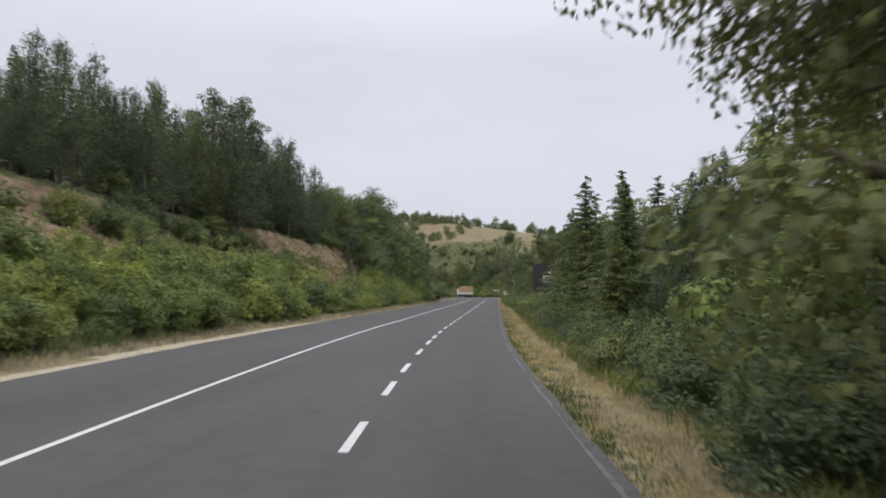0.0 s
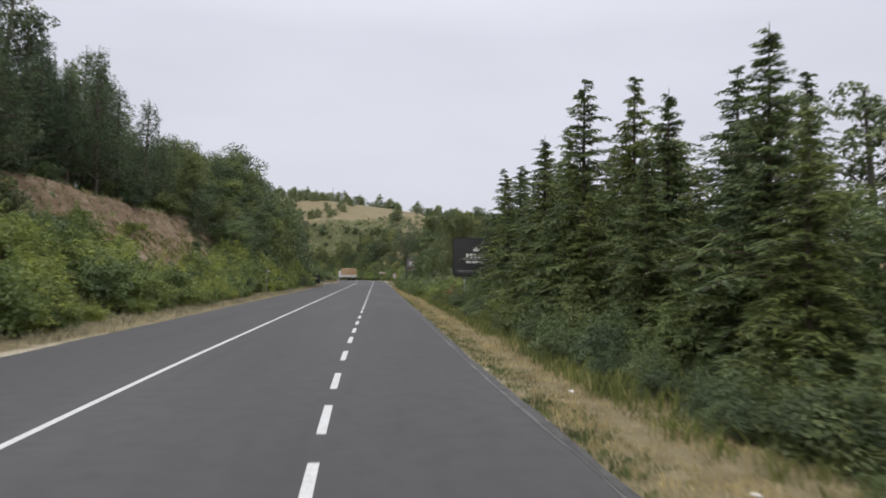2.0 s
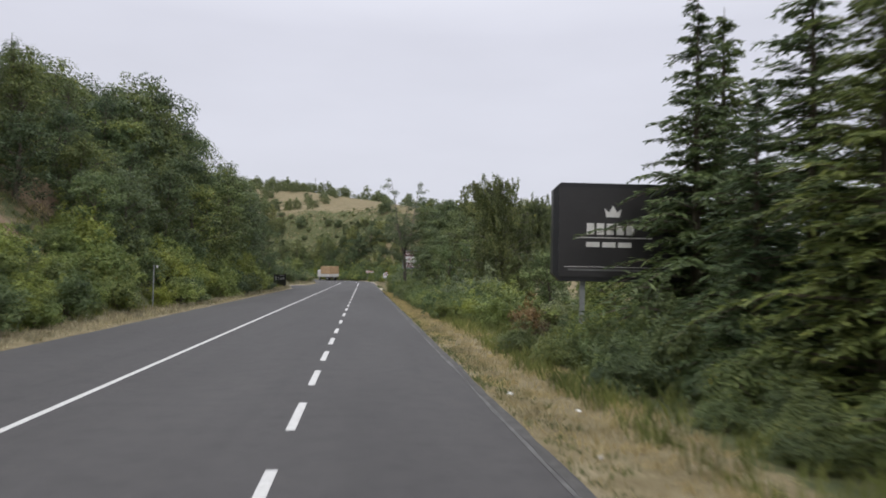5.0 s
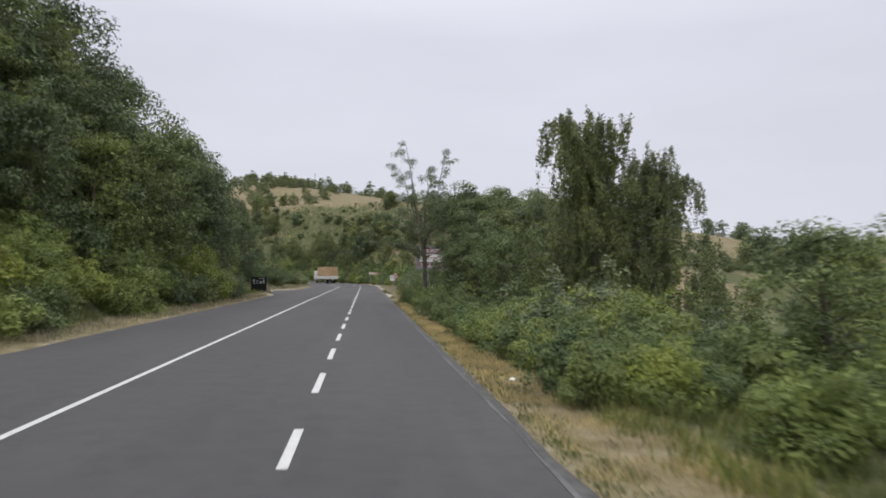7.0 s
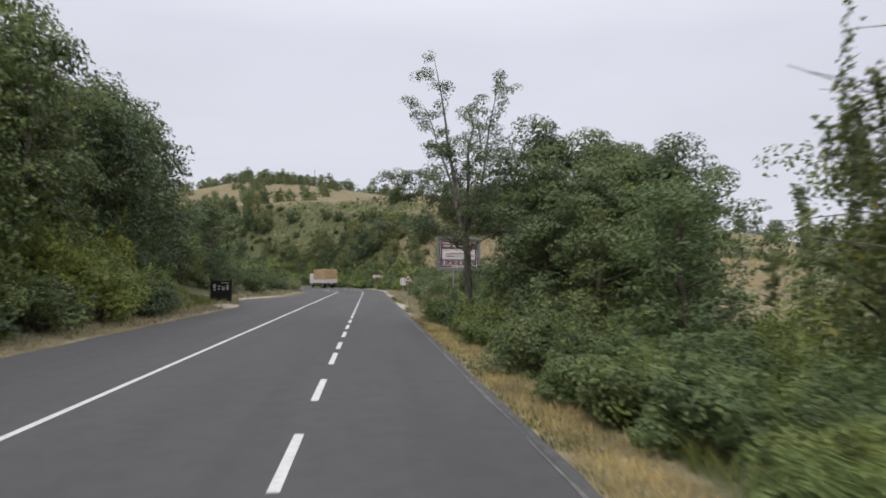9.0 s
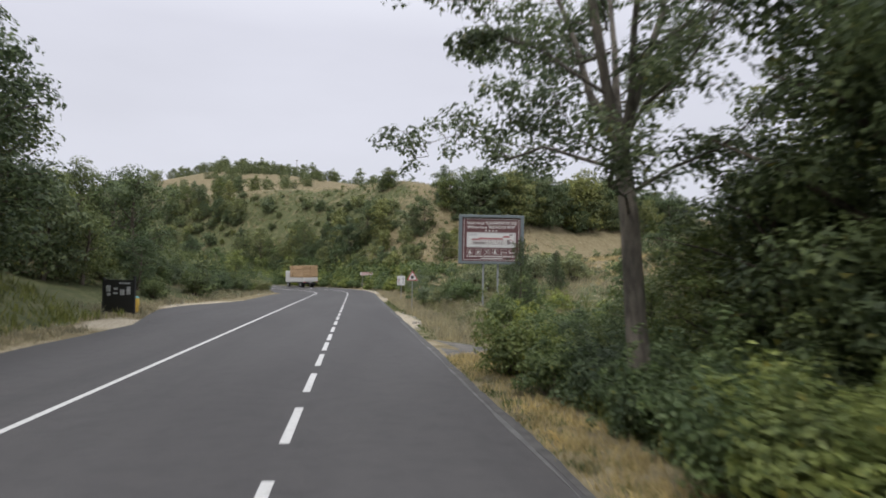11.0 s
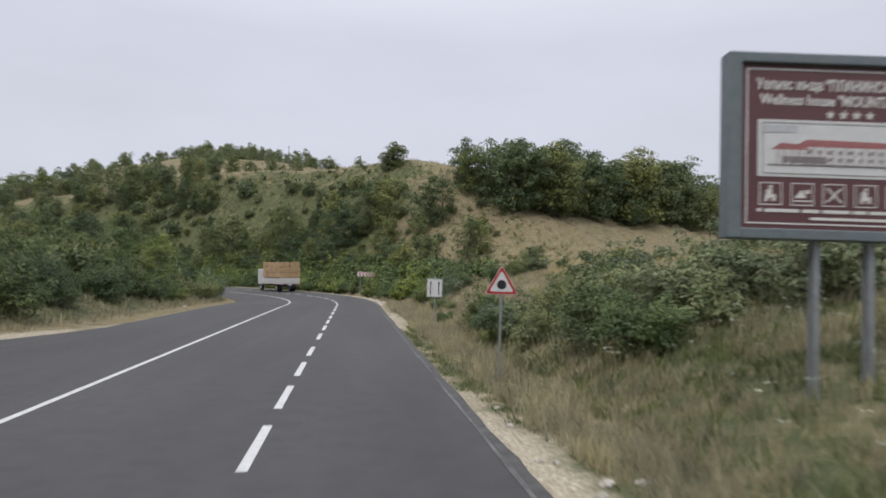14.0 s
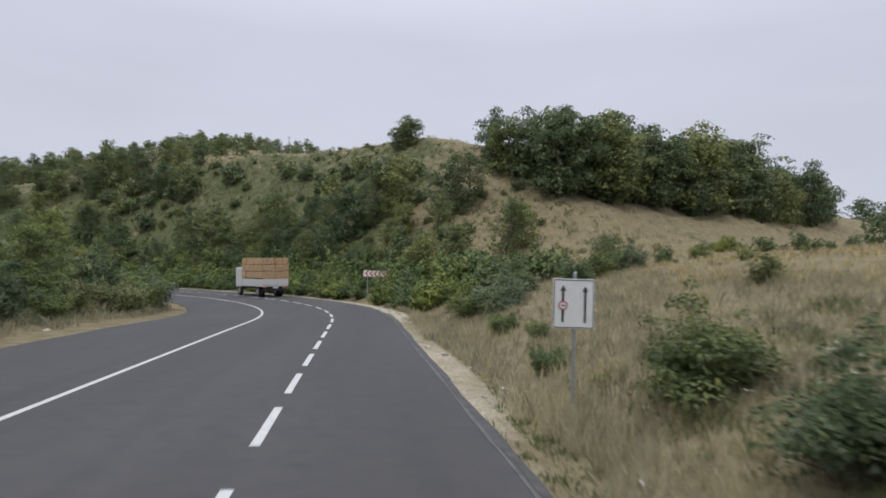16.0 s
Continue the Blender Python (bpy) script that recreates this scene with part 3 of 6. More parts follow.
def broadleaf(name, seed, height, spread, count, leaf_mat, bark_mat, leaf=(0.2, 0.13), open_crown=False, base=0.2, trunk_r=None, tri=False, skirt=0):
    rng = np.random.RandomState(seed)
    top = empty(name, Matrix())
    r0 = trunk_r or height * 0.022
    lean = rng.uniform(-0.05, 0.05, 2) * height
    ht = height * 0.86
    spine = [(lean[0] * t + 0.03 * height * math.sin(5 * t + seed), lean[1] * t + 0.03 * height * math.cos(4 * t + seed), ht * t) for t in np.linspace(0, 1, 8)]
    spine[0] = (spine[0][0], spine[0][1], -0.4)
    wood = [tube(spine, [r0 * (1.25 - 1.15 * t) for t in np.linspace(0, 1, 8)], 8)]
    clumps = []
    nl = 16 if open_crown else 20
    for i in range(nl):
        t = base + (0.97 - base) * (i + rng.uniform(0, 0.8)) / nl
        p0 = Vector(np.array([np.interp(t, np.linspace(0, 1, 8), [q[k] for q in spine]) for k in range(3)]))
        ang = i * 2.4 + rng.uniform(-0.5, 0.5)
        shape = math.sin(math.pi * min(1, 0.18 + 0.85 * (t - base) / (1 - base))) ** 0.7
        ln = spread * shape * rng.uniform(0.65, 1.15)
        up = rng.uniform(0.2, 0.75) if not open_crown else rng.uniform(0.5, 1.1)
        dirn = Vector((math.cos(ang), math.sin(ang), up)).normalized()
        p1 = p0 + dirn * ln * 0.55 + Vector((0, 0, 0.02 * height))
        p2 = p0 + dirn * ln + Vector((0, 0, -0.02 * height * rng.uniform(-1, 2)))
        rl = r0 * (0.3 if open_crown else 0.42) * (1.1 - t) + 0.012
        wood.append(tube([p0, p1, p2], [rl, rl * 0.6, rl * 0.2], 5))
        k = 3 if open_crown else 4
        for j in range(k):
            q = p0.lerp(p2, 0.45 + 0.6 * j / k) + Vector(rng.normal(0, 0.13 * spread, 3))
            cr = spread * (rng.uniform(0.13, 0.24) if open_crown else rng.uniform(0.15, 0.33))
            clumps.append((*q, cr, 0.66))
            if open_crown:
                wood.append(tube([p1, q], [rl * 0.45, 0.008], 4))
    tv, tf = join(wood)
    mesh_object("trunk", tv, tf, bark_mat, top, smooth=True)
    for i in range(skirt):
        ang, rr = i * 2.4, spread * rng.uniform(0.3, 0.72)
        clumps.append((rr * math.cos(ang), rr * math.sin(ang), height * rng.uniform(0.04, 0.26), spread * rng.uniform(0.2, 0.34), 0.9))
    lv, lf = cloud(rng, clumps, count, *leaf, tri)
    mesh_object("crown", lv, lf, leaf_mat, top)
    return top


def forked(name, seed, height, spread, count, leaf_mat, leaf=(0.12, 0.09), fork=0.36, leaders=5, r0=0.19):
    """A poplar whose trunk forks into rising leaders, each with open sprays of leaves along it."""
    rng = np.random.RandomState(seed)
    top = empty(name, Matrix())
    zf = height * fork
    trunk = [(0.22, 0, -0.4), (0.12, 0.02, zf * 0.35), (0.0, 0.04, zf * 0.7), (-0.05, 0, zf)]
    wood, clumps = [tube(trunk, [r0 * 1.25, r0, r0 * 0.9, r0 * 0.82], 9)], []
    def limb(p0, ang, reach, rise, rl, n):
        """A crooked limb with side twigs; leaves sit in loose sprays along the twigs."""
        p = [p0 + Vector((math.cos(ang) * reach * t ** 0.85, math.sin(ang) * reach * t ** 0.85, rise * t)) + Vector(rng.normal(0, 0.05 * reach, 3)) * min(1, 3 * t) for t in np.linspace(0, 1, 7)]
        wood.append(tube(p, [rl * (1.05 - 0.92 * t) for t in np.linspace(0, 1, 7)], 6))
        for j in range(n):
            t = 0.18 + 0.82 * j / (n - 1)
            k = min(5, int(t * 6))
            q0 = p[k].lerp(p[k + 1], t * 6 - k)
            a2, ln = ang + rng.uniform(-1.5, 1.5), rng.uniform(0.6, 1.7) * (1.2 - 0.5 * t)
            q1 = q0 + Vector((math.cos(a2) * ln, math.sin(a2) * ln, ln * rng.uniform(-0.25, 0.6)))
            wood.append(tube([q0, q0.lerp(q1, 0.5) + Vector((0, 0, 0.07 * ln)), q1], [0.008 + 0.15 * rl * (1 - t), 0.008, 0.004], 4))
            for u in (0.45, 0.75, 1.0):
                clumps.append((*(q0.lerp(q1, u) + Vector(rng.normal(0, 0.09, 3))), rng.uniform(0.2, 0.44), 0.7))

    fork_at = Vector((-0.05, 0, zf))
    for i in range(leaders):
        ang = i * 2 * math.pi / leaders + rng.uniform(-0.3, 0.3)
        limb(fork_at - Vector((0, 0, rng.uniform(0, 0.12) * zf)), ang, spread * (0.2 if i == 0 else rng.uniform(0.3, 0.6)), (height - zf) * (1.0 if i == 0 else rng.uniform(0.55, 0.9)), r0 * (0.66 if i == 0 else 0.48), 16)
    # lower limbs that spread wide
    for i in range(9):
        z = zf * (0.7 + 0.8 * i / 9)
        limb(Vector((-0.03, 0.02, z)), i * 2.4 + 0.5, spread * rng.uniform(0.55, 1.0), rng.uniform(1.0, 2.6), r0 * 0.2, 14)
    tv, tf = join(wood)
    mesh_object("trunk", tv, tf, BARK_GREY, top, smooth=True)
    lv, lf = cloud(rng, clumps, count, *leaf, True)
    mesh_object("crown", lv, lf, leaf_mat, top)
    return top


def weeping(name, seed, height, spread, count, leaf_mat, bough=0.0):
    """A birch with hanging twigs; bough is the reach of one long arching side limb towards -x."""
    rng = np.random.RandomState(seed)
    top = empty(name, Matrix())
    wood, pts = [tube([(0, 0, -0.4), (0.1, 0, height * 0.4), (-0.1, 0.1, height * 0.97)], [height * 0.02, height * 0.014, 0.02], 8)], []
    hangs = []
    n = 110
    for i in range(n):
        t = 0.16 + 0.82 * i / n
        ang = i * 2.4 + rng.uniform(-0.4, 0.4)
        ln = spread * (1.2 - 0.98 * t) * rng.uniform(0.4, 1.15)
        p0 = Vector((0, 0, height * t))
        tip = p0 + Vector((math.cos(ang) * ln, math.sin(ang) * ln, ln * rng.uniform(0.1, 0.55)))
        wood.append(tube([p0, p0.lerp(tip, 0.6) + Vector((0, 0, 0.1 * ln)), tip], [0.04 * (1.1 - t) + 0.008, 0.016, 0.005], 4))
        for j in range(6):
            q = p0.lerp(tip, 0.3 + 0.72 * j / 6) + Vector(rng.normal(0, 0.08 * spread, 3))
            hangs.append((q, rng.uniform(0.35, 1.7) * height / 9))
    if bough:
        limb = [Vector((0, 0, height * 0.66)), Vector((-bough * 0.35, -0.2, height * 0.84)), Vector((-bough * 0.75, -0.3, height * 0.93)), Vector((-bough, -0.3, height * 0.88))]
        wood.append(tube(limb, [0.07, 0.05, 0.03, 0.01], 5))
        for k in range(46):
            t = rng.uniform(0.25, 1.0) * 3
            i = min(2, int(t))
            hangs.append((limb[i].lerp(limb[i + 1], t - i) + Vector(rng.normal(0, 0.12, 3)), rng.uniform(0.5, 1.9)))
    m = max(6, count // len(hangs))
    for q, drop in hangs:
        end = q + Vector((rng.normal(0, 0.12), rng.normal(0, 0.12), -drop))
        wood.append(tube([q, end], [0.006, 0.003], 3))
        tt = rng.uniform(0, 1, m)[:, None]
        pts.append(np.array(q) * (1 - tt) + np.array(end) * tt + rng.normal(0, 0.06, (m, 3)))
    pts = np.vstack(pts)
    tv, tf = join(wood)
    mesh_object("trunk", tv, tf, BARK_GREY, top, smooth=True)
    side = np.column_stack([rng.normal(0, 1, len(pts)), rng.normal(0, 1, len(pts)), rng.uniform(-0.1, 0.7, len(pts))])
    lv, lf = leaves(rng, pts, side, 0.115, 0.075, True)
    mesh_object("crown", lv, lf, leaf_mat, top)
    return top


def conifer(name, seed, height, spread, leaf_mat, whorls=34, droop=0.35, per=8, sprays=26, low=0.02, tip=0.05):
    """A cedar-like conifer: long level boughs with nodding tips, set with flat feathery sprays, and a thin leader."""
    rng = np.random.RandomState(seed)
    top = empty(name, Matrix())
    wood = [tube([(0, 0, -0.4), (0, 0, height * 0.5), (0.02, 0, height)], [height * 0.017, height * 0.01, 0.01], 7)]
    cen, ax, side, size = [], [], [], []
    up = np.array([0, 0, 1.0])
    for i in range(whorls):
        t = low + (0.99 - low) * (i / whorls) ** 0.9
        ring = spread * (tip + (1 - tip) * (1 - t) ** 0.95) * rng.uniform(0.75, 1.12) * (1 - 0.3 * max(0.0, (t - 0.72) / 0.28))
        n = max(4, int(per * (1.15 - 0.5 * t)))
        for j in range(n):
            ang = 2 * math.pi * (j + rng.uniform(-0.35, 0.35)) / n + i * 1.3
            ln = ring * (rng.uniform(0.45, 1.05) if rng.uniform() < 0.75 else rng.uniform(1.0, 1.45))
            o = np.array([math.cos(ang), math.sin(ang), 0.0])
            perp = np.array([-o[1], o[0], 0.0])
            p0 = np.array([0, 0, height * min(0.99, max(0.02, t + rng.uniform(-0.03, 0.03)))])
            sag = droop * rng.uniform(0.4, 1.3) * (1 - 0.7 * t)
            lift = 0.45 * t + 0.16
            k = max(5, int(sprays * (0.3 + 0.7 * (1 - t))))
            u = np.linspace(0.1, 1, k)
            path = p0 + o * (u * ln)[:, None] + up * ((lift * u - (sag + lift * 0.55) * u ** 2.2) * ln)[:, None]
            wood.append(tube([p0, path[k // 2], path[-1]], [0.012 + 0.011 * ln, 0.007 + 0.005 * ln, 0.003], 3))
            for sgn in (-1, 1):
                d = o * 0.62 + perp * sgn * 0.8 + up * -0.16 + rng.normal(0, 0.2, (k, 3))
                d /= np.linalg.norm(d, axis=1)[:, None]
                sl = (0.14 + 0.26 * ln * (1.03 - u) * np.minimum(1, u * 3)) * rng.uniform(0.55, 1.35, k)
                for f0, fl in ((0.28, 0.62), (0.75, 0.55)):
                    dd = d + up * (-0.22 * f0) + rng.normal(0, 0.13, (k, 3))
                    cen.append(path + d * (sl * f0)[:, None] + rng.normal(0, 0.02, (k, 3)))
                    ax.append(dd)
                    side.append(np.cross(dd, up) + rng.normal(0, 0.5, (k, 3)))
                    size.append(sl * fl + 0.05)
            cen.append(path + up * 0.03)
            ax.append(np.tile(o, (k, 1)) + rng.normal(0, 0.35, (k, 3)))
            side.append(np.tile(perp, (k, 1)) + rng.normal(0, 0.6, (k, 3)))
            size.append(np.full(k, 0.12 + 0.1 * (1 - t)))
    c, a, b, sz = np.vstack(cen), np.vstack(ax), np.vstack(side), np.concatenate(size)[:, None]
    a /= np.linalg.norm(a, axis=1)[:, None] + 1e-9
    b /= np.linalg.norm(b, axis=1)[:, None] + 1e-9
    w = 0.02 + 0.07 * sz
    v = np.stack([c - a * sz * 0.55, c + b * w, c + a * sz * 0.62, c - b * w], 1).reshape(-1, 3)
    tv, tf = join(wood)
    mesh_object("trunk", tv, tf, BARK, top)
    mesh_object("crown", v.tolist(), np.arange(len(v)).reshape(-1, 4).tolist(), leaf_mat, top)
    return top


def pine(name, seed, height, spread, leaf_mat, count=6500):
    """An upright pine: whorled limbs that turn up into tufts of needles."""
    rng = np.random.RandomState(seed)
    top = empty(name, Matrix())
    wood = [tube([(0, 0, -0.4), (0.1, 0, height * 0.5), (0, 0.08, height)], [height * 0.018, height * 0.012, 0.02], 7)]
    tufts = []
    for i in range(17):
        t = 0.1 + 0.88 * i / 17
        ring = spread * (0.07 + 0.93 * (1 - t) ** 0.85)
        for j in range(6):
            ang = j * 1.05 + i * 0.7 + rng.uniform(-0.35, 0.35)
            ln = ring * rng.uniform(0.55, 1.2)
            p0 = Vector((0, 0, height * t))
            p1 = p0 + Vector((math.cos(ang) * ln * 0.6, math.sin(ang) * ln * 0.6, 0.05 * ln))
            p2 = p0 + Vector((math.cos(ang) * ln, math.sin(ang) * ln, 0.38 * ln + 0.12))
            wood.append(tube([p0, p1, p2], [0.012 + 0.02 * ln, 0.01 + 0.008 * ln, 0.008], 4))
            for q in (0.35, 0.6, 0.8, 1.0):
                c = p1.lerp(p2, (q - 0.5) * 2) if q > 0.5 else p0.lerp(p1, q * 2)
                tufts.append((*(c + Vector(rng.normal(0, 0.05 * spread, 3))), rng.uniform(0.13, 0.25) * (0.45 + 0.5 * ln) + 0.05, 1.7))
    tufts += [(0, 0, height * (0.98 + 0.02 * k), 0.14, 2.0) for k in range(2)]
    tv, tf = join(wood)
    mesh_object("trunk", tv, tf, BARK, top)
    lv, lf = cloud(rng, tufts, count, 0.28, 0.055)
    mesh_object("crown", lv, lf, leaf_mat, top)
    return top


def bush(name, seed, size, count, leaf_mat, leaf=(0.13, 0.08), flat=0.8):
    rng = np.random.RandomState(seed)
    clumps, wood = [], []
    for i in range(18):
        ang, r = i * 2.4 + rng.uniform(-0.5, 0.5), size * 0.64 * rng.uniform(0, 1) ** 0.6
        z = size * flat * rng.uniform(0.1, 1.0) * (1.05 - 0.5 * (r / size))
        clumps.append((r * math.cos(ang), r * math.sin(ang), z, size * rng.uniform(0.22, 0.4), 0.8))
        wood.append(tube([(0.1 * r * math.cos(ang), 0.1 * r * math.sin(ang), -0.25), (0.5 * r * math.cos(ang), 0.5 * r * math.sin(ang), z * 0.6), (r * math.cos(ang), r * math.sin(ang), z)], [0.03 * size, 0.016 * size, 0.006], 4))
        # a few shoots that stick out
        for k in range(3):
            tipv = np.array(clumps[-1][:3]) + rng.normal(0, 0.14 * size, 3) + [0, 0, 0.08 * size]
            clumps.append((*tipv, 0.12 * size, 1.2))
    lv, lf = cloud(rng, clumps, count, *leaf, True)
    top = empty(name, Matrix())
    mesh_object("foliage", lv, [q for q in lf if lv[q[0]][2] > -0.2], leaf_mat, top)
    wv, wf = join(wood)
    mesh_object("woody_base", wv, wf, BARK, top)
    return top


# dark oaks, lighter broadleaves, sparse poplars, conifers, pines, shrubs
PROTO = {}


def proto(key, ob, label, category, group):
    tagged(ob, label, category, group)
    PROTO[key] = ob
    return ob


USED = set()


def plant(key, x, y, scale=1.0, turn=None, z=None, tall=1.0, label=""):
    """The first use of a prototype moves it into place, later ones copy it."""
    ob = PROTO[key]
    rz = random.uniform(0, 360) if turn is None else turn
    m = pose(x, y, ground_z(x, y) if z is None else z, 0, 0, rz) @ Matrix.Diagonal((scale, scale, scale * tall, 1))
    if key in USED:
        keep = ob.matrix_basis.copy()
        ob.scale = (1, 1, 1)
        c = copy_thing(ob, m)
        ob.matrix_basis = keep
    else:
        USED.add(key)
        ob.matrix_basis = m
        c = ob
    return tagged(c, label) if label else c


oak = lambda k, seed, n, mat: proto(k, broadleaf("oak_tree", seed, 9.0, 3.3, n, mat, BARK, (0.2, 0.15), base=0.14, tri=True, skirt=12), "dark green broadleaf tree with a dense rounded crown", "tree", "roadside broadleaf trees")
oak("oak_a", 1, 7000, LEAF_DARK)
oak("oak_b", 2, 7000, LEAF_DARK)
oak("oak_c", 3, 7000, LEAF_MID)
oak("oak_d", 14, 7000, LEAF_MID)
proto("near_dark", broadleaf("oak_tree", 15, 9.5, 3.3, 22000, LEAF_DARK, BARK, (0.15, 0.105), base=0.08, tri=True, skirt=14), "large dark green broadleaf tree beside the road", "tree", "roadside broadleaf trees")
proto("near_tree", broadleaf("oak_tree", 4, 10.0, 3.6, 60000, LEAF_OLIVE, BARK, (0.096, 0.07), base=0.1, tri=True), "large leafy green broadleaf tree beside the road", "tree", "roadside broadleaf trees")
for k, sd in (("far_a", 5), ("far_b", 6), ("far_c", 7)):
    proto(k, broadleaf("hill_tree", sd, 7.0, 3.2, 3600, LEAF_DARK if k == "far_b" else LEAF_FAR_HAZE, BARK, (0.3, 0.22), base=0.08, tri=True, skirt=16), "dark green rounded tree on the hill", "tree", "trees on the hill")
proto("poplar_a", forked("poplar_tree", 8, 14.0, 4.6, 30000, LEAF_POPLAR, (0.105, 0.08)), "tall open poplar with a pale trunk and sparse leaves", "tree", "poplar trees")
proto("poplar_b", broadleaf("poplar_tree", 9, 11.0, 2.6, 3400, LEAF_POPLAR, BARK_GREY, (0.19, 0.13), True, 0.25), "slender sparse grey-green tree among conifers", "tree", "poplar trees")
proto("birch", weeping("birch_tree", 10, 9.0, 4.2, 60000, LEAF_BIRCH, 4.4), "weeping birch with hanging twigs of small leaves", "tree", "birch trees")
for k, sd, dr in (("fir_a", 11, 0.35), ("fir_b", 12, 0.5), ("fir_c", 13, 0.25)):
    proto(k, conifer("cedar_tree", sd, 10.6, 3.7, NEEDLE, droop=dr), "green cedar with level feathery boughs and a thin leader", "tree", "roadside cedars")
for k, sd in (("pine_a", 21), ("pine_b", 22), ("pine_c", 23)):
    proto(k, pine("pine_tree", sd, 9.5, 2.7, NEEDLE_PINE), "dark upright pine on the bank above the road", "tree", "pines above the road")
proto("pine_near", pine("pine_tree", 24, 9.5, 2.9, NEEDLE_DARK, 12000), "dense dark pine beside the road", "tree", "pines beside the road")
for k, sd, mt in (("bush_a", 31, LEAF_MID), ("bush_b", 32, LEAF_LIGHT), ("bush_c", 33, LEAF_MID)):
    proto(k, bush("bush", sd, 1.5, 6200, mt, (0.1, 0.07)), "leafy green bush beside the road", "bush", "roadside bushes")
proto("bush_dark", bush("bush", 35, 1.6, 6200, LEAF_DARK, (0.1, 0.07)), "dark green bush beside the road", "bush", "roadside bushes")
proto("bush_grey", bush("bush", 36, 1.6, 4600, LEAF_GREY, (0.14, 0.075)), "grey-green flowering bush beside the road", "bush", "roadside bushes")
proto("bush_brown", bush("bush", 37, 1.0, 1200, LEAF_BROWN), "withered brown bush in the green growth", "bush", "roadside bushes")
for k, sd, mt in (("bank_a", 41, LEAF_LIGHT), ("bank_b", 42, LEAF_LIGHT), ("bank_c", 43, LEAF_MID), ("bank_d", 44, LEAF_DARK)):
    proto(k, bush("bank_shrub", sd, 1.5, 4200, mt, (0.115, 0.08)), "leafy yellow-green shrub on the cut bank", "shrub", "shrubs on the cut bank")
for k, sd, mt in (("scrub_a", 38, LEAF_FAR_HAZE), ("scrub_b", 39, LEAF_FAR_HAZE)):
    proto(k, bush("hill_shrub", sd, 1.6, 800, mt, (0.3, 0.22), 0.9), "low dark shrub on the dry hillside", "shrub", "shrubs on the hill")
for k, sd, mt in (("bend_a", 45, LEAF_MID), ("bend_b", 46, LEAF_LIGHT), ("bend_c", 47, LEAF_MID)):
    proto(k, bush("bend_shrub", sd, 1.6, 1100, mt, (0.25, 0.18), 0.9), "leafy green shrub along the outside of the bend", "shrub", "shrubs along the bend")

R = random.Random(11)


CLEAR = [(-21.8, 79.5, 2.6), (-20.5, 81.2, 2.4), (-17.5, 72.0, 1.8), (-22.5, 30.0, 2.6), (-21.8, 66.9, 2.0), (4.3, 79.0, 2.4), (3.8, 76.3, 1.9), (3.4, 260.0, 3.5), (-0.7, 221.6, 2.6), (1.3, 159.6, 1.4), (1.6, 174.8, 1.4), (-14.0, 150.4, 2.4), (-14.0, 153.2, 1.8), (5.2, 152.4, 1.3), (-12.9, 90.0, 1.7), (4.2, 75.6, 1.7), (3.5, 73.4, 1.2), (-13.2, 88.6, 1.2)]


def scatter(keys, count, s0, s1, e0, e1, side, lo, hi, tall=(0.85, 1.2), gap=0.0, sink=0.0):
    done = []
    tries = 0
    while len(done) < count and tries < count * 12:
        tries += 1
        x, y = plot(R.uniform(s0, s1), R.uniform(e0, e1), side)
        if any((x - a) ** 2 + (y - b) ** 2 < c * c for a, b, c in CLEAR):
            continue
        if gap and any((x - a) ** 2 + (y - b) ** 2 < gap * gap for a, b in done):
            continue
        done.append((x, y))
        plant(R.choice(keys), x, y, R.uniform(lo, hi), R.uniform(0, 360), ground_z(x, y) - sink, R.uniform(*tall))


def spot(key, x, y, scale=1.0, turn=None, tall=1.0, label="", sink=0.0):
    return plant(key, x, y, scale, turn, ground_z(x, y) - sink, tall, label)


# uphill side: bushes on the bank, pines and oaks above
scatter(["bank_a", "bank_b", "bank_c", "bank_a"], 92, 2, 60, 2.2, 7.6, -1, 0.75, 1.35, gap=1.0)
scatter(["bank_a", "bank_b", "bank_c"], 26, 60, 78, 2.0, 4.4, -1, 0.5, 0.9, gap=0.9)
scatter(["bank_a", "bank_b"], 45, 2, 90, 1.9, 4.0, -1, 0.4, 0.7, gap=1.0)
scatter(["bank_a", "bank_c"], 18, 70, 88, 2.4, 5.0, -1, 0.7, 1.1, gap=1.0)
scatter(["bank_c", "bank_a", "bank_b", "bank_d"], 80, 86, 139, 1.9, 6.5, -1, 0.8, 1.5, gap=1.1)
scatter(["pine_a", "pine_b", "pine_c"], 24, 8, 37, 11.8, 20, -1, 0.5, 0.72, gap=1.7)
scatter(["pine_a", "pine_b", "pine_c"], 22, 37, 56, 11.5, 20, -1, 0.74, 0.98, gap=1.7)
scatter(["pine_a", "pine_b", "pine_c"], 34, 55, 88, 10.8, 20, -1, 0.8, 1.1, gap=1.7)
scatter(["pine_a", "pine_b", "fir_a", "oak_a"], 34, 36, 96, 20, 32, -1, 0.62, 0.88, gap=2.4)
scatter(["bank_c", "bank_d", "bank_d"], 46, 12, 92, 9.6, 13.5, -1, 0.6, 1.3, gap=1.4)
scatter(["bank_c", "bank_d", "bank_a"], 26, 30, 94, 5.0, 9.5, -1, 0.25, 0.6, gap=1.3)
scatter(["oak_b", "oak_c", "oak_d", "oak_a"], 16, 88, 108, 4.8, 10, -1, 0.42, 0.72, (0.85, 1.25), 2.0)
scatter(["oak_b", "oak_a", "oak_d", "oak_a"], 26, 106, 141, 4.8, 10, -1, 0.6, 1.1, (0.85, 1.25), 2.3)
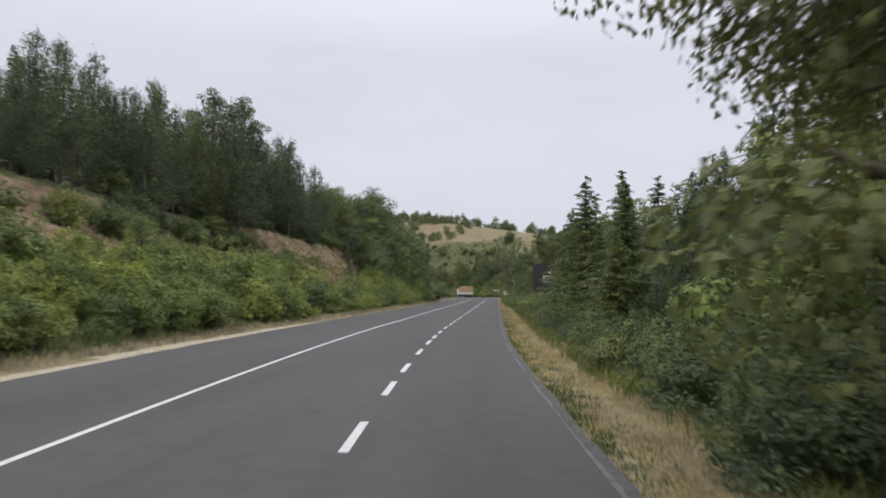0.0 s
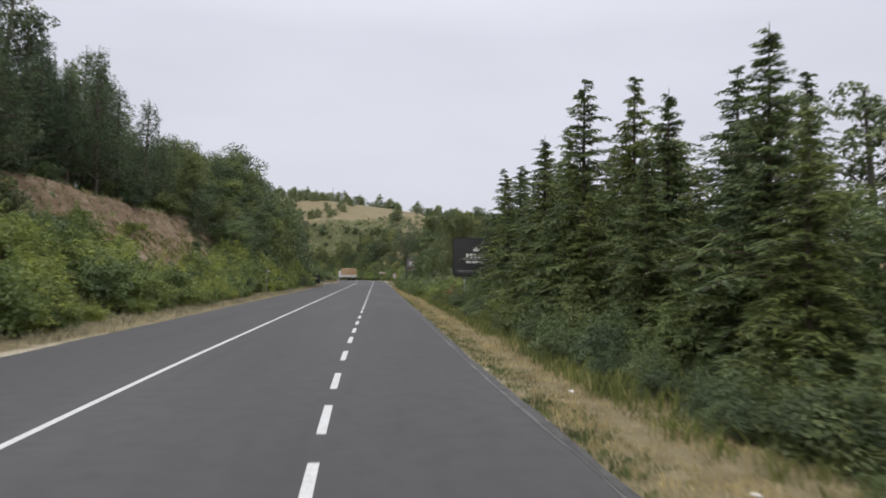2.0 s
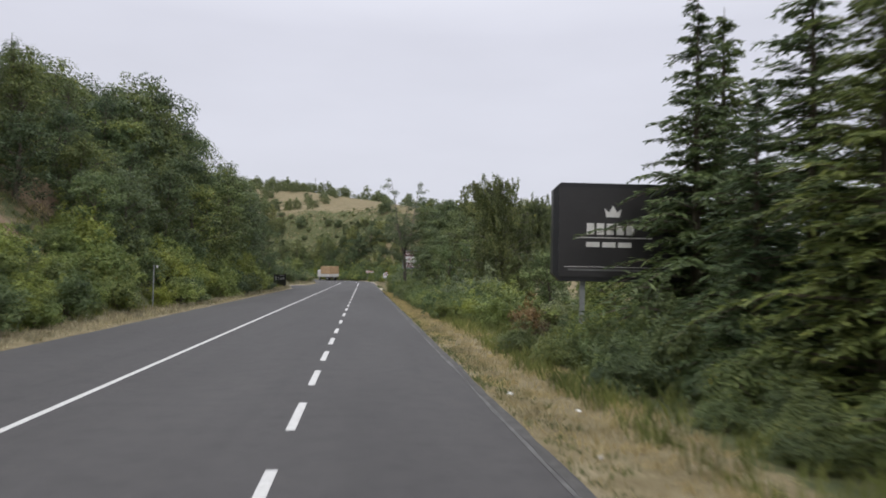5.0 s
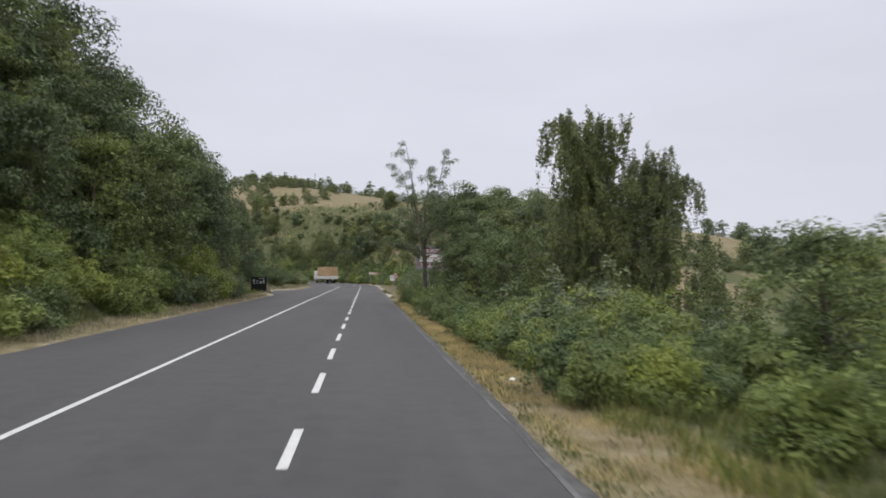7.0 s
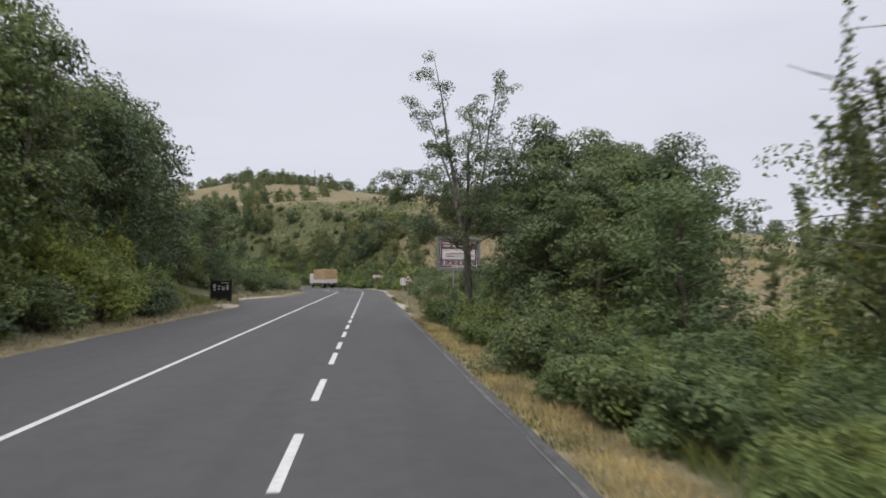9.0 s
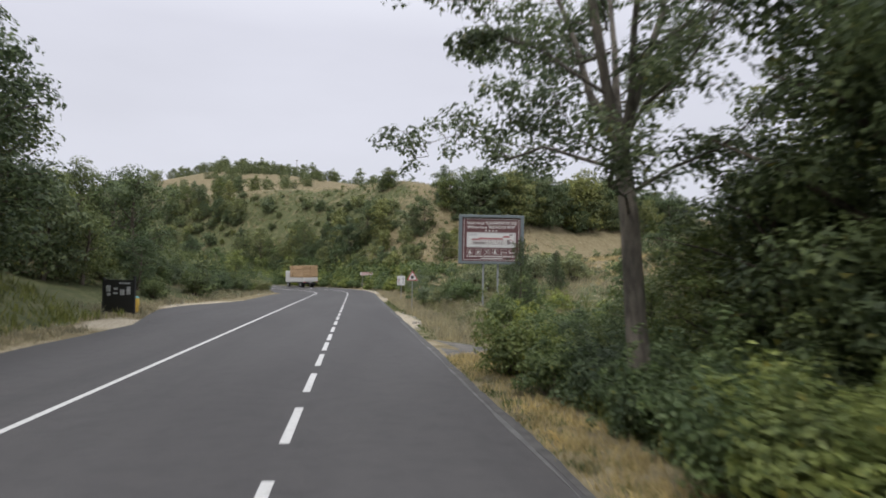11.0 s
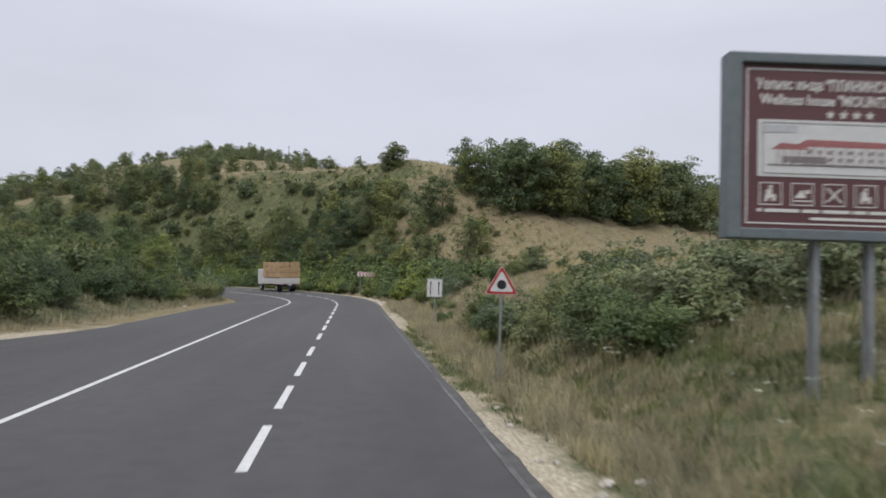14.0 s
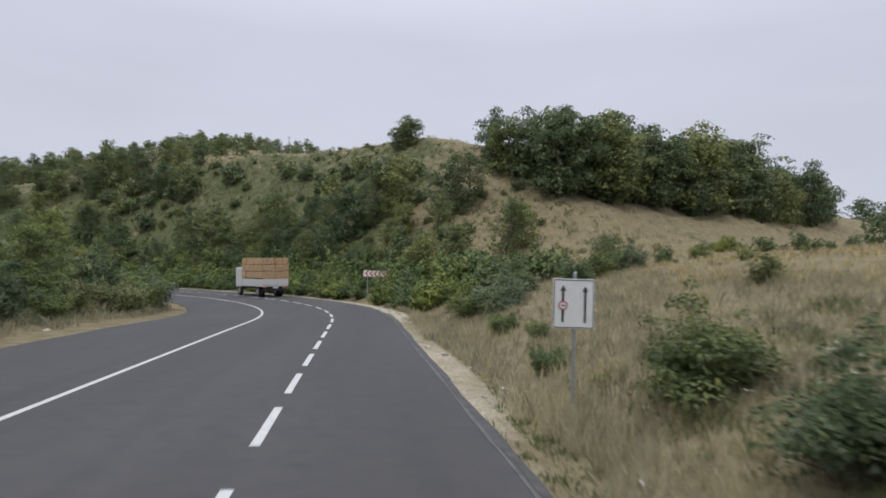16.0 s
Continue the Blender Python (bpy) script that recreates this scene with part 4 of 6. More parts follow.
scatter(["pine_a", "pine_c", "oak_a"], 14, 86, 108, 10, 18, -1, 0.6, 0.82, (0.9, 1.15), 2.2)
scatter(["oak_a", "oak_a", "oak_b"], 24, 108, 142, 10, 18, -1, 0.92, 1.3, (0.9, 1.2), 2.8)
scatter(["oak_a", "oak_b", "pine_b"], 20, 84, 142, 18, 32, -1, 0.9, 1.2, gap=3.2)
spot("poplar_b", -25.0, 63.5, 1.25, label="slender half-bare tree above the bank")
spot("poplar_b", -26.0, 58.5, 1.2, label="slender half-bare tree above the bank")
spot("oak_c", -18.3, 33.5, 0.36, sink=0.2)
for x, y, sc in ((-19.0, 147.5, 1.35), (-20.5, 143.5, 1.4), (-18.0, 139.5, 1.25), (-22.0, 150.0, 1.2), (-17.6, 134.5, 1.15), (-20.0, 151.0, 1.1), (-23.5, 146.5, 1.4), (-18.4, 144.0, 1.0)):
    spot("oak_a", x, y, sc)
# valley side: conifer rows with lighter trees between them
for k, x, y, sc, tl in (("fir_c", 10.6, 62.0, 0.95, 1.0), ("fir_a", 10.8, 50.0, 0.9, 1.0), ("fir_b", 10.4, 56.5, 0.95, 1.0), ("fir_a", 5.4, 45.7, 0.95, 1.0), ("fir_b", 8.0, 47.3, 1.0, 1.03), ("fir_c", 5.8, 33.9, 0.75, 1.0), ("fir_a", 7.0, 70.8, 0.98, 1.02),
                        ("fir_c", 7.0, 58.5, 0.98, 1.02), ("fir_b", 7.2, 54.0, 0.96, 1.0), ("fir_a", 7.2, 66.0, 0.95, 1.0), ("fir_c", 9.0, 73.0, 1.03, 1.05),
                        ("fir_b", 5.4, 39.5, 0.6, 1.0), ("fir_c", 5.2, 51.0, 0.85, 0.95), ("fir_a", 5.6, 62.0, 0.8, 1.0), ("pine_near", 7.8, 29.5, 0.8, 1.0), ("pine_near", 7.0, 26.6, 0.66, 1.0), ("pine_near", 7.4, 24.3, 0.78, 1.0), ("pine_near", 8.8, 24.0, 0.86, 1.0), ("pine_near", 8.8, 18.5, 1.0, 1.0), ("pine_near", 7.8, 21.0, 0.86, 1.0),
                        ("fir_b", 9.5, 64.0, 0.95, 1.0), ("fir_a", 9.0, 41.0, 0.9, 1.0), ("fir_c", 7.3, 42.4, 0.85, 1.0), ("fir_a", 6.8, 37.0, 0.62, 1.0), ("pine_near", 9.5, 25.0, 0.8, 1.0), ("fir_c", 9.4, 52.0, 0.95, 1.0)):
    spot(k, x, y, sc, None, tl)
for k, x, y, sc in (("fir_b", 4.9, 31.2, 0.5), ("fir_a", 5.0, 35.4, 0.42), ("fir_c", 4.7, 42.6, 0.5), ("fir_b", 4.9, 48.4, 0.55), ("fir_c", 4.9, 54.2, 0.52), ("fir_a", 5.0, 58.8, 0.55), ("fir_b", 5.2, 64.8, 0.6),
                    ("fir_a", 11.8, 32.0, 0.85), ("fir_c", 12.4, 36.5, 0.9), ("fir_b", 12.0, 42.0, 0.95), ("fir_a", 12.8, 47.0, 0.95), ("fir_c", 12.6, 53.0, 0.95), ("fir_b", 13.0, 59.0, 0.95), ("fir_a", 12.6, 69.0, 0.9)):
    spot(k, x, y, sc)
for k, x, y, sc in (("oak_d", 6.6, 31.4, 0.48), ("oak_b", 7.0, 35.2, 0.5), ("oak_d", 6.4, 41.0, 0.42), ("oak_c", 7.0, 44.8, 0.5), ("oak_b", 7.2, 50.4, 0.46), ("oak_d", 6.6, 56.4, 0.44), ("oak_c", 7.2, 61.0, 0.46), ("oak_b", 8.0, 68.4, 0.45), ("oak_d", 9.6, 37.0, 0.66), ("oak_c", 10.0, 46.0, 0.66), ("oak_b", 10.6, 54.2, 0.66)):
    spot(k, x, y, sc)
for x, y, sc in ((8.6, 37.5, 0.8), (10.2, 34.0, 0.85), (10.5, 44.0, 0.85), (11.5, 39.0, 0.9), (9.4, 48.5, 0.95), (9.2, 60.6, 0.95), (11.4, 66.0, 1.0), (8.8, 56.3, 0.85)):
    spot("poplar_b", x, y, sc)
for x, y, sc in ((10.0, 31.0, 0.65), (10.6, 27.0, 0.75), (6.4, 20.0, 0.5), (8.4, 16.0, 0.75), (11.0, 20.0, 0.85), (12.5, 28.0, 0.8), (13.0, 36.0, 0.8)):
    spot("oak_c", x, y, sc)
scatter(["oak_a", "oak_c", "fir_c"], 16, 4, 80, 11, 20, 1, 0.7, 1.0, gap=3.0)
spot("near_tree", 3.7, 5.2, 1.1, 40, 1.3)
for x, y, sc in ((2.9, 7.9, 0.75), (3.3, 8.8, 0.9), (3.7, 11.0, 0.85), (3.1, 13.0, 0.7), (4.4, 6.4, 1.0), (4.4, 9.4, 1.1)):
    spot("bush_dark", x, y, sc)
spot("oak_c", 6.0, 12.0, 0.8)
spot("bush_b", 5.2, 13.2, 1.7, None, 1.25)
scatter(["bush_a", "bush_dark", "bush_dark"], 54, 9, 72, 2.5, 5.0, 1, 0.4, 0.72, gap=1.0)
scatter(["bush_a", "bush_dark", "bush_dark"], 22, 5, 30, 2.4, 6.0, 1, 0.5, 0.95, gap=1.0)
scatter(["bush_b", "bush_a", "bush_c"], 40, 68, 94, 2.6, 10, 1, 0.45, 0.95, gap=1.1)
for y in range(36, 70, 3):
    spot(R.choice(["bush_a", "bush_dark", "bush_c"]), 4.3 + R.uniform(-0.4, 0.5), y + R.uniform(-1, 1), R.uniform(0.6, 0.85), None, R.uniform(1.2, 1.8))
for x, y, sc in ((3.9, 70.4, 0.62), (4.9, 71.0, 0.6), (6.3, 71.2, 0.7)):
    spot("bush_dark", x, y, sc, None, 1.2)
spot("bush_brown", 4.0, 78.6, 0.85, None, 1.75)
spot("bush_brown", 4.8, 80.2, 0.8)
scatter(["bush_dark", "bush_dark", "bush_a"], 34, 14, 72, 2.1, 3.8, 1, 0.32, 0.6, gap=1.0)
spot("bush_c", 4.3, 71.2, 0.75)
spot("bush_a", 5.6, 71.6, 0.8)
# beyond the dark billboard: mixed thicket, a weeping birch, then the tall poplar
for k, x, y, sc in (("oak_d", 7.5, 88.0, 0.5), ("oak_c", 9.5, 84.0, 0.6), ("poplar_b", 12.5, 86.0, 0.75), ("poplar_b", 14.5, 92.0, 0.7), ("oak_c", 12.0, 93.0, 0.55), ("bush_grey", 3.1, 94.4, 1.1), ("bush_grey", 4.9, 96.4, 1.0), ("bush_a", 4.6, 91.5, 0.9), ("bush_c", 3.0, 90.6, 0.7),
                    ("birch", 11.2, 106.2, 1.0), ("oak_d", 5.2, 111.0, 0.6), ("oak_c", 6.8, 115.0, 0.68), ("oak_d", 8.5, 108.5, 0.7), ("oak_a", 4.0, 119.0, 0.6), ("oak_b", 6.0, 128.0, 0.62), ("oak_c", 8.0, 119.0, 0.75), ("oak_a", 4.4, 115.0, 0.55)):
    spot(k, x, y, sc)
spot("birch", 8.0, 104.6, 1.12, 45)
spot("near_dark", 5.4, 124.2, 1.05, 150, 1.05)
spot("near_dark", 4.7, 121.6, 0.8, 100)
for x, y, sc, tn in ((6.4, 120.8, 0.92, 20), (7.8, 125.4, 1.12, 80), (5.2, 117.4, 0.72, 240), (9.2, 121.6, 1.0, 310), (6.5, 128.2, 0.6, 130), (8.8, 130.2, 0.6, 200), (11.6, 131.2, 1.22, 60)):
    spot("near_dark", x, y, sc, tn)
for k, x, y, sc in (("oak_a", 7.2, 127.2, 0.8), ("oak_d", 4.6, 121.0, 0.5), ("oak_a", 5.0, 126.6, 0.6), ("oak_a", 5.6, 131.6, 0.38), ("oak_b", 7.2, 133.6, 0.4), ("oak_a", 4.3, 130.2, 0.3)):
    spot(k, x, y, sc)
poplar = spot("poplar_a", 2.45, 126.2, 0.92, 200)
poplar.matrix_basis = Matrix.Translation(poplar.matrix_basis.translation) @ Matrix.Rotation(radians(-6), 4, "Y") @ Matrix.Rotation(radians(-4), 4, "X") @ Matrix.Translation(-poplar.matrix_basis.translation) @ poplar.matrix_basis
for k, x, y, sc in (("oak_c", 4.3, 127.6, 0.42), ("oak_b", 5.7, 128.4, 0.5), ("oak_a", 7.4, 130.0, 0.45)):
    spot(k, x, y, sc)
for k, x, y, sc, tl in (("bush_b", 3.4, 95.8, 1.15, 1.1), ("bush_b", 4.6, 93.4, 1.1, 1.15), ("bush_grey", 5.6, 96.8, 1.3, 1.2), ("bush_b", 6.6, 94.6, 1.25, 1.15), ("bush_grey", 4.4, 98.6, 1.15, 1.1)):
    spot(k, x, y, sc, None, tl)
scatter(["bush_a", "bush_b", "bush_a", "bush_c"], 40, 86, 108, 1.2, 5.0, 1, 0.55, 0.95, gap=1.0)
scatter(["bush_dark", "bush_c", "bush_dark", "bush_a"], 46, 106, 131, 1.1, 4.5, 1, 0.55, 0.95, gap=0.9)
scatter(["bush_a", "bush_b", "bush_c", "bush_grey"], 40, 84, 132, 5, 15, 1, 0.6, 1.2, gap=1.5)
scatter(["far_a", "far_b", "oak_c"], 46, 80, 130, 15, 42, 1, 0.4, 0.62, gap=3.0)
# meadow with the brown billboard
for k, x, y, sc in (("bush_a", 3.9, 143.6, 0.95), ("bush_b", 4.5, 142.0, 0.75), ("bush_c", 4.2, 145.6, 0.9), ("bush_a", 6.6, 152.0, 0.9), ("bush_c", 6.6, 149.2, 0.6), ("bush_b", 7.2, 147.0, 0.7), ("bush_c", 4.7, 159.9, 0.95),
                    ("bush_grey", 3.9, 166.5, 0.7), ("bush_grey", 5.0, 168.8, 0.9), ("bush_grey", 6.3, 165.2, 1.1), ("bush_grey", 6.6, 161.6, 1.1), ("bush_grey", 8.4, 163.2, 1.2), 
                    ("bush_grey", 9.6, 160.5, 1.2), ("bush_dark", 3.9, 175.6, 0.95), ("bush_dark", 3.5, 171.3, 0.85), ("bush_c", 2.9, 181.9, 0.5), ("bush_grey", 5.2, 198.5, 1.05), ("bush_c", 3.6, 199.5, 0.9),
                    ("bush_c", 3.6, 191.0, 0.6), ("bush_dark", 7.0, 203.0, 1.0), ("bush_c", 3.9, 137.0, 0.9), ("bush_a", 5.4, 135.0, 1.1), ("bush_dark", 7.5, 139.0, 1.1), ("bush_c", 4.0, 187.0, 0.4), ("bush_dark", 3.2, 169.5, 0.5), ("bush_grey", 11.0, 156.5, 1.0)):
    spot(k, x, y, sc)
spot("pine_near", 4.7, 144.6, 0.36, 30, 1.1, "young dark conifer in the meadow")
spot("pine_near", 8.6, 152.4, 0.26, 70, 1.0, "young dark conifer in the meadow")
for k, x, y, sc in (("oak_d", 7.2, 139.6, 0.36), ("far_b", 17.2, 157.5, 0.36), ("far_a", 18.6, 156.0, 0.3), ("far_c", 17.9, 150.4, 0.34), ("bush_c", 2.9, 133.6, 0.6), ("bush_a", 3.7, 131.9, 0.75), ("bush_dark", 4.6, 133.2, 0.95), ("bush_c", 5.6, 138.4, 0.9), ("bush_a", 4.6, 139.8, 0.75), ("bush_b", 6.6, 137.0, 1.0),
                    ("bush_grey", 3.8, 169.2, 0.85), ("bush_grey", 6.4, 169.8, 1.1), ("bush_dark", 7.6, 170.4, 1.1), ("bush_grey", 9.2, 171.4, 1.1), ("bush_dark", 4.6, 163.2, 1.15), ("bush_c", 3.9, 176.4, 0.55), ("bush_grey", 4.7, 196.9, 0.9), ("bush_dark", 11.9, 202.5, 1.0), ("bush_grey", 13.6, 203.0, 0.9), ("bush_a", 16.5, 204.5, 0.6), ("bush_a", 20.0, 207.0, 0.6), ("bush_b", 23.5, 210.5, 0.6), ("bush_a", 27.5, 215.0, 0.6), ("bush_c", 9.6, 200.5, 0.9), ("bush_c", 1.9, 124.4, 0.7), ("bush_dark", 1.9, 127.9, 0.75), ("bush_c", 2.3, 122.6, 0.8), ("bush_a", 2.1, 129.4, 0.65)):
    spot(k, x, y, sc)
scatter(["scrub_a", "scrub_b"], 30, 140, 205, 10, 45, 1, 0.25, 0.6, gap=3.0)
scatter(["far_a", "far_b", "scrub_b"], 26, 136, 176, 45, 80, 1, 0.4, 0.8, gap=3.0)
# outside of the bend and the hill behind it
scatter(["bend_a", "bend_b", "bend_c"], 110, 207, 268, 2.6, 6.5, 1, 0.6, 1.1, gap=1.0)
scatter(["bend_a", "bend_c", "bend_c"], 84, 205, 290, 5.5, 12, 1, 0.7, 1.5, gap=1.3)
for k, x, y, sc, tl in (("oak_b", -12.9, 254.3, 0.82, 1.25), ("far_b", -3.5, 246.5, 0.95, 1.0), ("oak_a", -0.5, 247.5, 0.85, 1.0), ("far_a", 2.0, 246.0, 1.0, 1.0), ("far_c", 7.3, 240.5, 0.95, 1.0), ("oak_b", 9.6, 240.0, 0.8, 1.0), ("oak_a", 11.6, 226.5, 0.62, 1.05), ("far_a", 13.0, 228.0, 0.6, 1.0),
                        ("far_c", 15.5, 212.5, 0.35, 1.0), ("far_b", 17.0, 214.0, 0.3, 1.0), ("far_b", 3.6, 260.0, 0.78, 0.82), ("far_c", 2.9, 259.6, 0.55, 0.95), ("far_b", 4.5, 260.2, 0.55, 0.95), ("far_a", -22.0, 263.0, 0.9, 1.0), ("far_b", -8.0, 258.0, 0.4, 0.8), ("far_c", -4.0, 252.5, 0.35, 0.9)):
    spot(k, x, y, sc, None, tl)
scatter(["far_a", "far_b", "far_c", "oak_a"], 46, 270, 304, 6, 24, 1, 0.4, 0.75, gap=1.8)
scatter(["far_a", "far_c", "far_b"], 62, 222, 268, 7, 16, 1, 0.28, 0.62, gap=1.6)
scatter(["scrub_a", "scrub_b", "scrub_b"], 104, 222, 290, 7, 27, 1, 0.3, 0.8, gap=1.4)
scatter(["scrub_a", "scrub_b"], 34, 238, 286, 12, 24, 1, 0.8, 1.5, gap=2.2)
scatter(["far_a", "far_b", "far_c"], 40, 274, 318, 24, 44, 1, 0.45, 0.8, gap=1.8)
scatter(["scrub_a", "scrub_b"], 10, 246, 258, 26, 36, 1, 0.25, 0.45, gap=1.4)
for x, y, sc in ((14.2, 247.5, 0.8), (15.6, 246.0, 1.0), (17.4, 244.5, 1.05), (15.0, 250.0, 0.95)):
    spot("far_b", x, y, sc)
for k in range(76):
    gx = R.uniform(17, 80)
    spot(R.choice(["far_a", "far_b", "far_c"]), gx, 240.0 + 0.55 * max(0, gx - 21) + R.uniform(0, 9), R.choice((0.8, 0.95, 1.1, 1.25, 1.4)) * R.uniform(0.9, 1.08) * (1.22 if 31 < gx < 62 else 1.0))
# the wooded ridge behind the hill, and the woods beyond the meadow
def far_woods(name, label, places, seed):
    """Many distant trees in one sheet: the leaves of the hill trees, thinned out and enlarged about their middles."""
    rng = np.random.RandomState(seed)
    crowns = []
    for key in ("far_a", "far_b", "far_c"):
        me = next(c for c in PROTO[key].children if c.name.startswith("crown")).data
        co = np.empty(len(me.vertices) * 3)
        me.vertices.foreach_get("co", co)
        tri = co.reshape(-1, 3, 3)[::3]
        mid = tri.mean(1, keepdims=True)
        crowns.append(mid + (tri - mid) * 1.65)
    x, y = np.array([q[0] for q in places]), np.array([q[1] for q in places])
    z = relief(x, y)[0] - 0.3
    out = []
    for i, (px, py, sc) in enumerate(places):
        a = rng.uniform(0, 6.28)
        rot = np.array([[math.cos(a), -math.sin(a), 0], [math.sin(a), math.cos(a), 0], [0, 0, rng.uniform(0.85, 1.2)]])
        out.append(crowns[i % 3].reshape(-1, 3) @ rot.T * sc + [px, py, z[i]])
    v = np.vstack(out)
    ob = mesh_object(name, v.tolist(), np.arange(len(v)).reshape(-1, 3).tolist(), LEAF_FAR_HAZE)
    return tagged(ob, label, "woods", kind="stuff")


far_woods("ridge_woods", "dark green woods along the crest of the far ridge", [(R.uniform(-150, 70), R.uniform(386, 404), R.uniform(0.5, 1.0)) for k in range(200)] + [(R.uniform(-150, -14), R.uniform(300, 386), R.uniform(0.4, 0.75)) for k in range(150)], 61)
far_woods("valley_woods", "dark green woods in the valley beyond the meadow", [(R.uniform(70, 270), R.uniform(330, 400), R.uniform(0.8, 1.4)) for k in range(90)] + [(R.uniform(38, 110), R.uniform(132, 228), R.uniform(0.45, 0.85)) for k in range(80)] + [(R.uniform(45, 90), R.uniform(70, 150), R.uniform(0.6, 0.95)) for k in range(70)], 62)
for x, y, sc in ((47.0, 216.0, 0.7), (49.5, 213.0, 0.78), (52.0, 211.0, 0.6), (54.5, 207.0, 0.72), (57.0, 204.0, 0.62), (60.0, 201.0, 0.7), (63.0, 199.0, 0.62)):
    spot("far_a", x, y, sc, None, 1.0, "", 0.2)
scatter(["scrub_b", "scrub_b"], 26, 196, 214, 26, 45, 1, 0.3, 0.6, gap=1.0)
# inside of the bend
for k, x, y, sc in (("oak_a", -19.0, 170.0, 1.02), ("oak_b", -21.5, 174.0, 0.92), ("oak_a", -17.5, 166.5, 0.5), ("oak_d", -24.0, 165.0, 0.8), ("oak_b", -22.0, 159.5, 0.8), ("oak_a", -19.5, 162.0, 0.62), ("pine_b", -24.0, 182.0, 0.6), ("oak_d", -15.6, 194.5, 0.42), ("oak_c", -17.5, 192.0, 0.45), ("oak_c", -16.5, 198.0, 0.5),
                    ("bush_dark", -14.6, 190.5, 1.1), ("bush_c", -14.0, 193.5, 0.8), ("bush_grey", -14.6, 197.0, 0.9), ("bush_dark", -16.2, 186.0, 1.1), ("bush_c", -15.6, 183.0, 1.0), ("bush_dark", -16.5, 179.5, 0.95), ("bush_grey", -13.8, 201.5, 1.0), ("bush_c", -14.4, 205.0, 1.3), ("bush_grey", -14.9, 208.5, 1.3), ("bush_dark", -15.9, 203.0, 1.4), ("bush_c", -15.5, 206.0, 1.2), ("bush_grey", -16.0, 211.0, 1.2), ("bush_c", -18.5, 214.0, 1.2), ("bush_dark", -18.5, 209.0, 1.5)):
    spot(k, x, y, sc)
scatter(["bush_dark", "bank_d", "bush_c"], 30, 170, 206, 3.6, 11, -1, 0.7, 1.35, gap=1.5)
scatter(["oak_a", "oak_b", "far_a"], 10, 158, 178, 8, 22, -1, 0.55, 0.85, gap=2.4)
scatter(["oak_a", "oak_b", "far_a", "far_b"], 28, 178, 250, 9, 26, -1, 0.28, 0.5, gap=2.0)
scatter(["scrub_a", "scrub_b", "bank_d"], 60, 160, 235, 4.5, 24, -1, 0.6, 1.3, gap=1.4)
scatter(["far_a", "far_b", "scrub_a"], 40, 170, 235, 24, 60, -1, 0.3, 0.55, gap=2.5)


# ---- grass and wild herbs ----
def meadow(name, label, category, mat, count, s0, s1, e0, e1, side, h, seed, width=0.011, bias=1.0, clump=9, lean=0.3):
    """One sheet of standing stalks, set in loose tufts."""
    rng = np.random.RandomState(seed)
    n = count // clump
    ss, ee = rng.uniform(s0, s1, n), e0 + (e1 - e0) * rng.uniform(0, 1, n) ** bias
    patchy = wave(ss * 1.0, ee * 3.0, 0.5, seed) + rng.normal(0, 0.5, n) > -0.55
    ss, ee = ss[patchy], ee[patchy]
    d = RIGHT + ee if side > 0 else LEFT - ee
    x, y, _ = on_road(ss, d)
    size = rng.uniform(0.6, 1.25, x.size)
    x, y, size = np.repeat(x, clump), np.repeat(y, clump), np.repeat(size, clump)
    m = x.size
    x, y = x + rng.normal(0, 0.09 + 0.1 * h, m), y + rng.normal(0, 0.09 + 0.1 * h, m)
    z, _, _, stony = relief(x, y)
    ok = (stony < 0.5) & ~((x > -0.2) & (x < 2.5) & (y > 133.7 + 0.95 * x) & (y < 139.4 - 1.0 * x))
    sr, dr = to_road(x, y)
    ok &= ~((dr < LEFT) & (LEFT - dr < np.interp(sr, PULL_S, PULL_W)))
    x, y, z, size = x[ok], y[ok], z[ok] - 0.03, size[ok]
    m = x.size
    p = np.column_stack([x, y, z])
    hh = h * size * rng.uniform(0.55, 1.2, m)
    ln = rng.normal(0, lean, (m, 2)) * hh[:, None]
    a = rng.uniform(0, 6.28, m)
    b = np.column_stack([np.cos(a), np.sin(a), np.zeros(m)]) * (width * rng.uniform(0.6, 1.4, m))[:, None]
    mid = p + np.column_stack([ln * 0.4, hh * 0.62])
    tip = p + np.column_stack([ln, hh])
    v = np.stack([p - b, p + b, mid + b * 0.8, tip, mid - b * 0.8], 1).reshape(-1, 3)
    f = np.arange(5 * m).reshape(m, 5)
    ob = mesh_object(name, v.tolist(), f.tolist(), mat)
    return tagged(ob, label, category, kind="stuff")


meadow("verge_grass", "dry straw-coloured grass on the road verge", "grass", DRY_GRASS, 52000, 4, 90, 0.1, 2.6, 1, 0.15, 1, 0.007, 0.9, 12)
meadow("verge_grass", "dry straw-coloured grass on the narrow road verge", "grass", DRY_GRASS, 26000, 86, 136, 0.05, 1.2, 1, 0.17, 2, 0.007, 1.0, 12)
meadow("verge_grass", "dry straw-coloured grass beside the driveway", "grass", DRY_GRASS, 9000, 128, 140, 0.1, 3.8, 1, 0.14, 12)
meadow("verge_grass", "dry straw-coloured grass on the far road verge", "grass", DRY_GRASS, 20000, 10, 150, 0.2, 2.3, -1, 0.26, 3)
meadow("verge_grass", "dry straw-coloured grass on the far road verge", "grass", DRY_GRASS, 12000, 150, 235, 1.0, 4.5, -1, 0.4, 4)
meadow("verge_weeds", "low green weeds along the asphalt edge", "weeds", GREEN_GRASS, 42000, 4, 180, 0.0, 0.75, 1, 0.1, 5, 0.008, 1.4, 14)
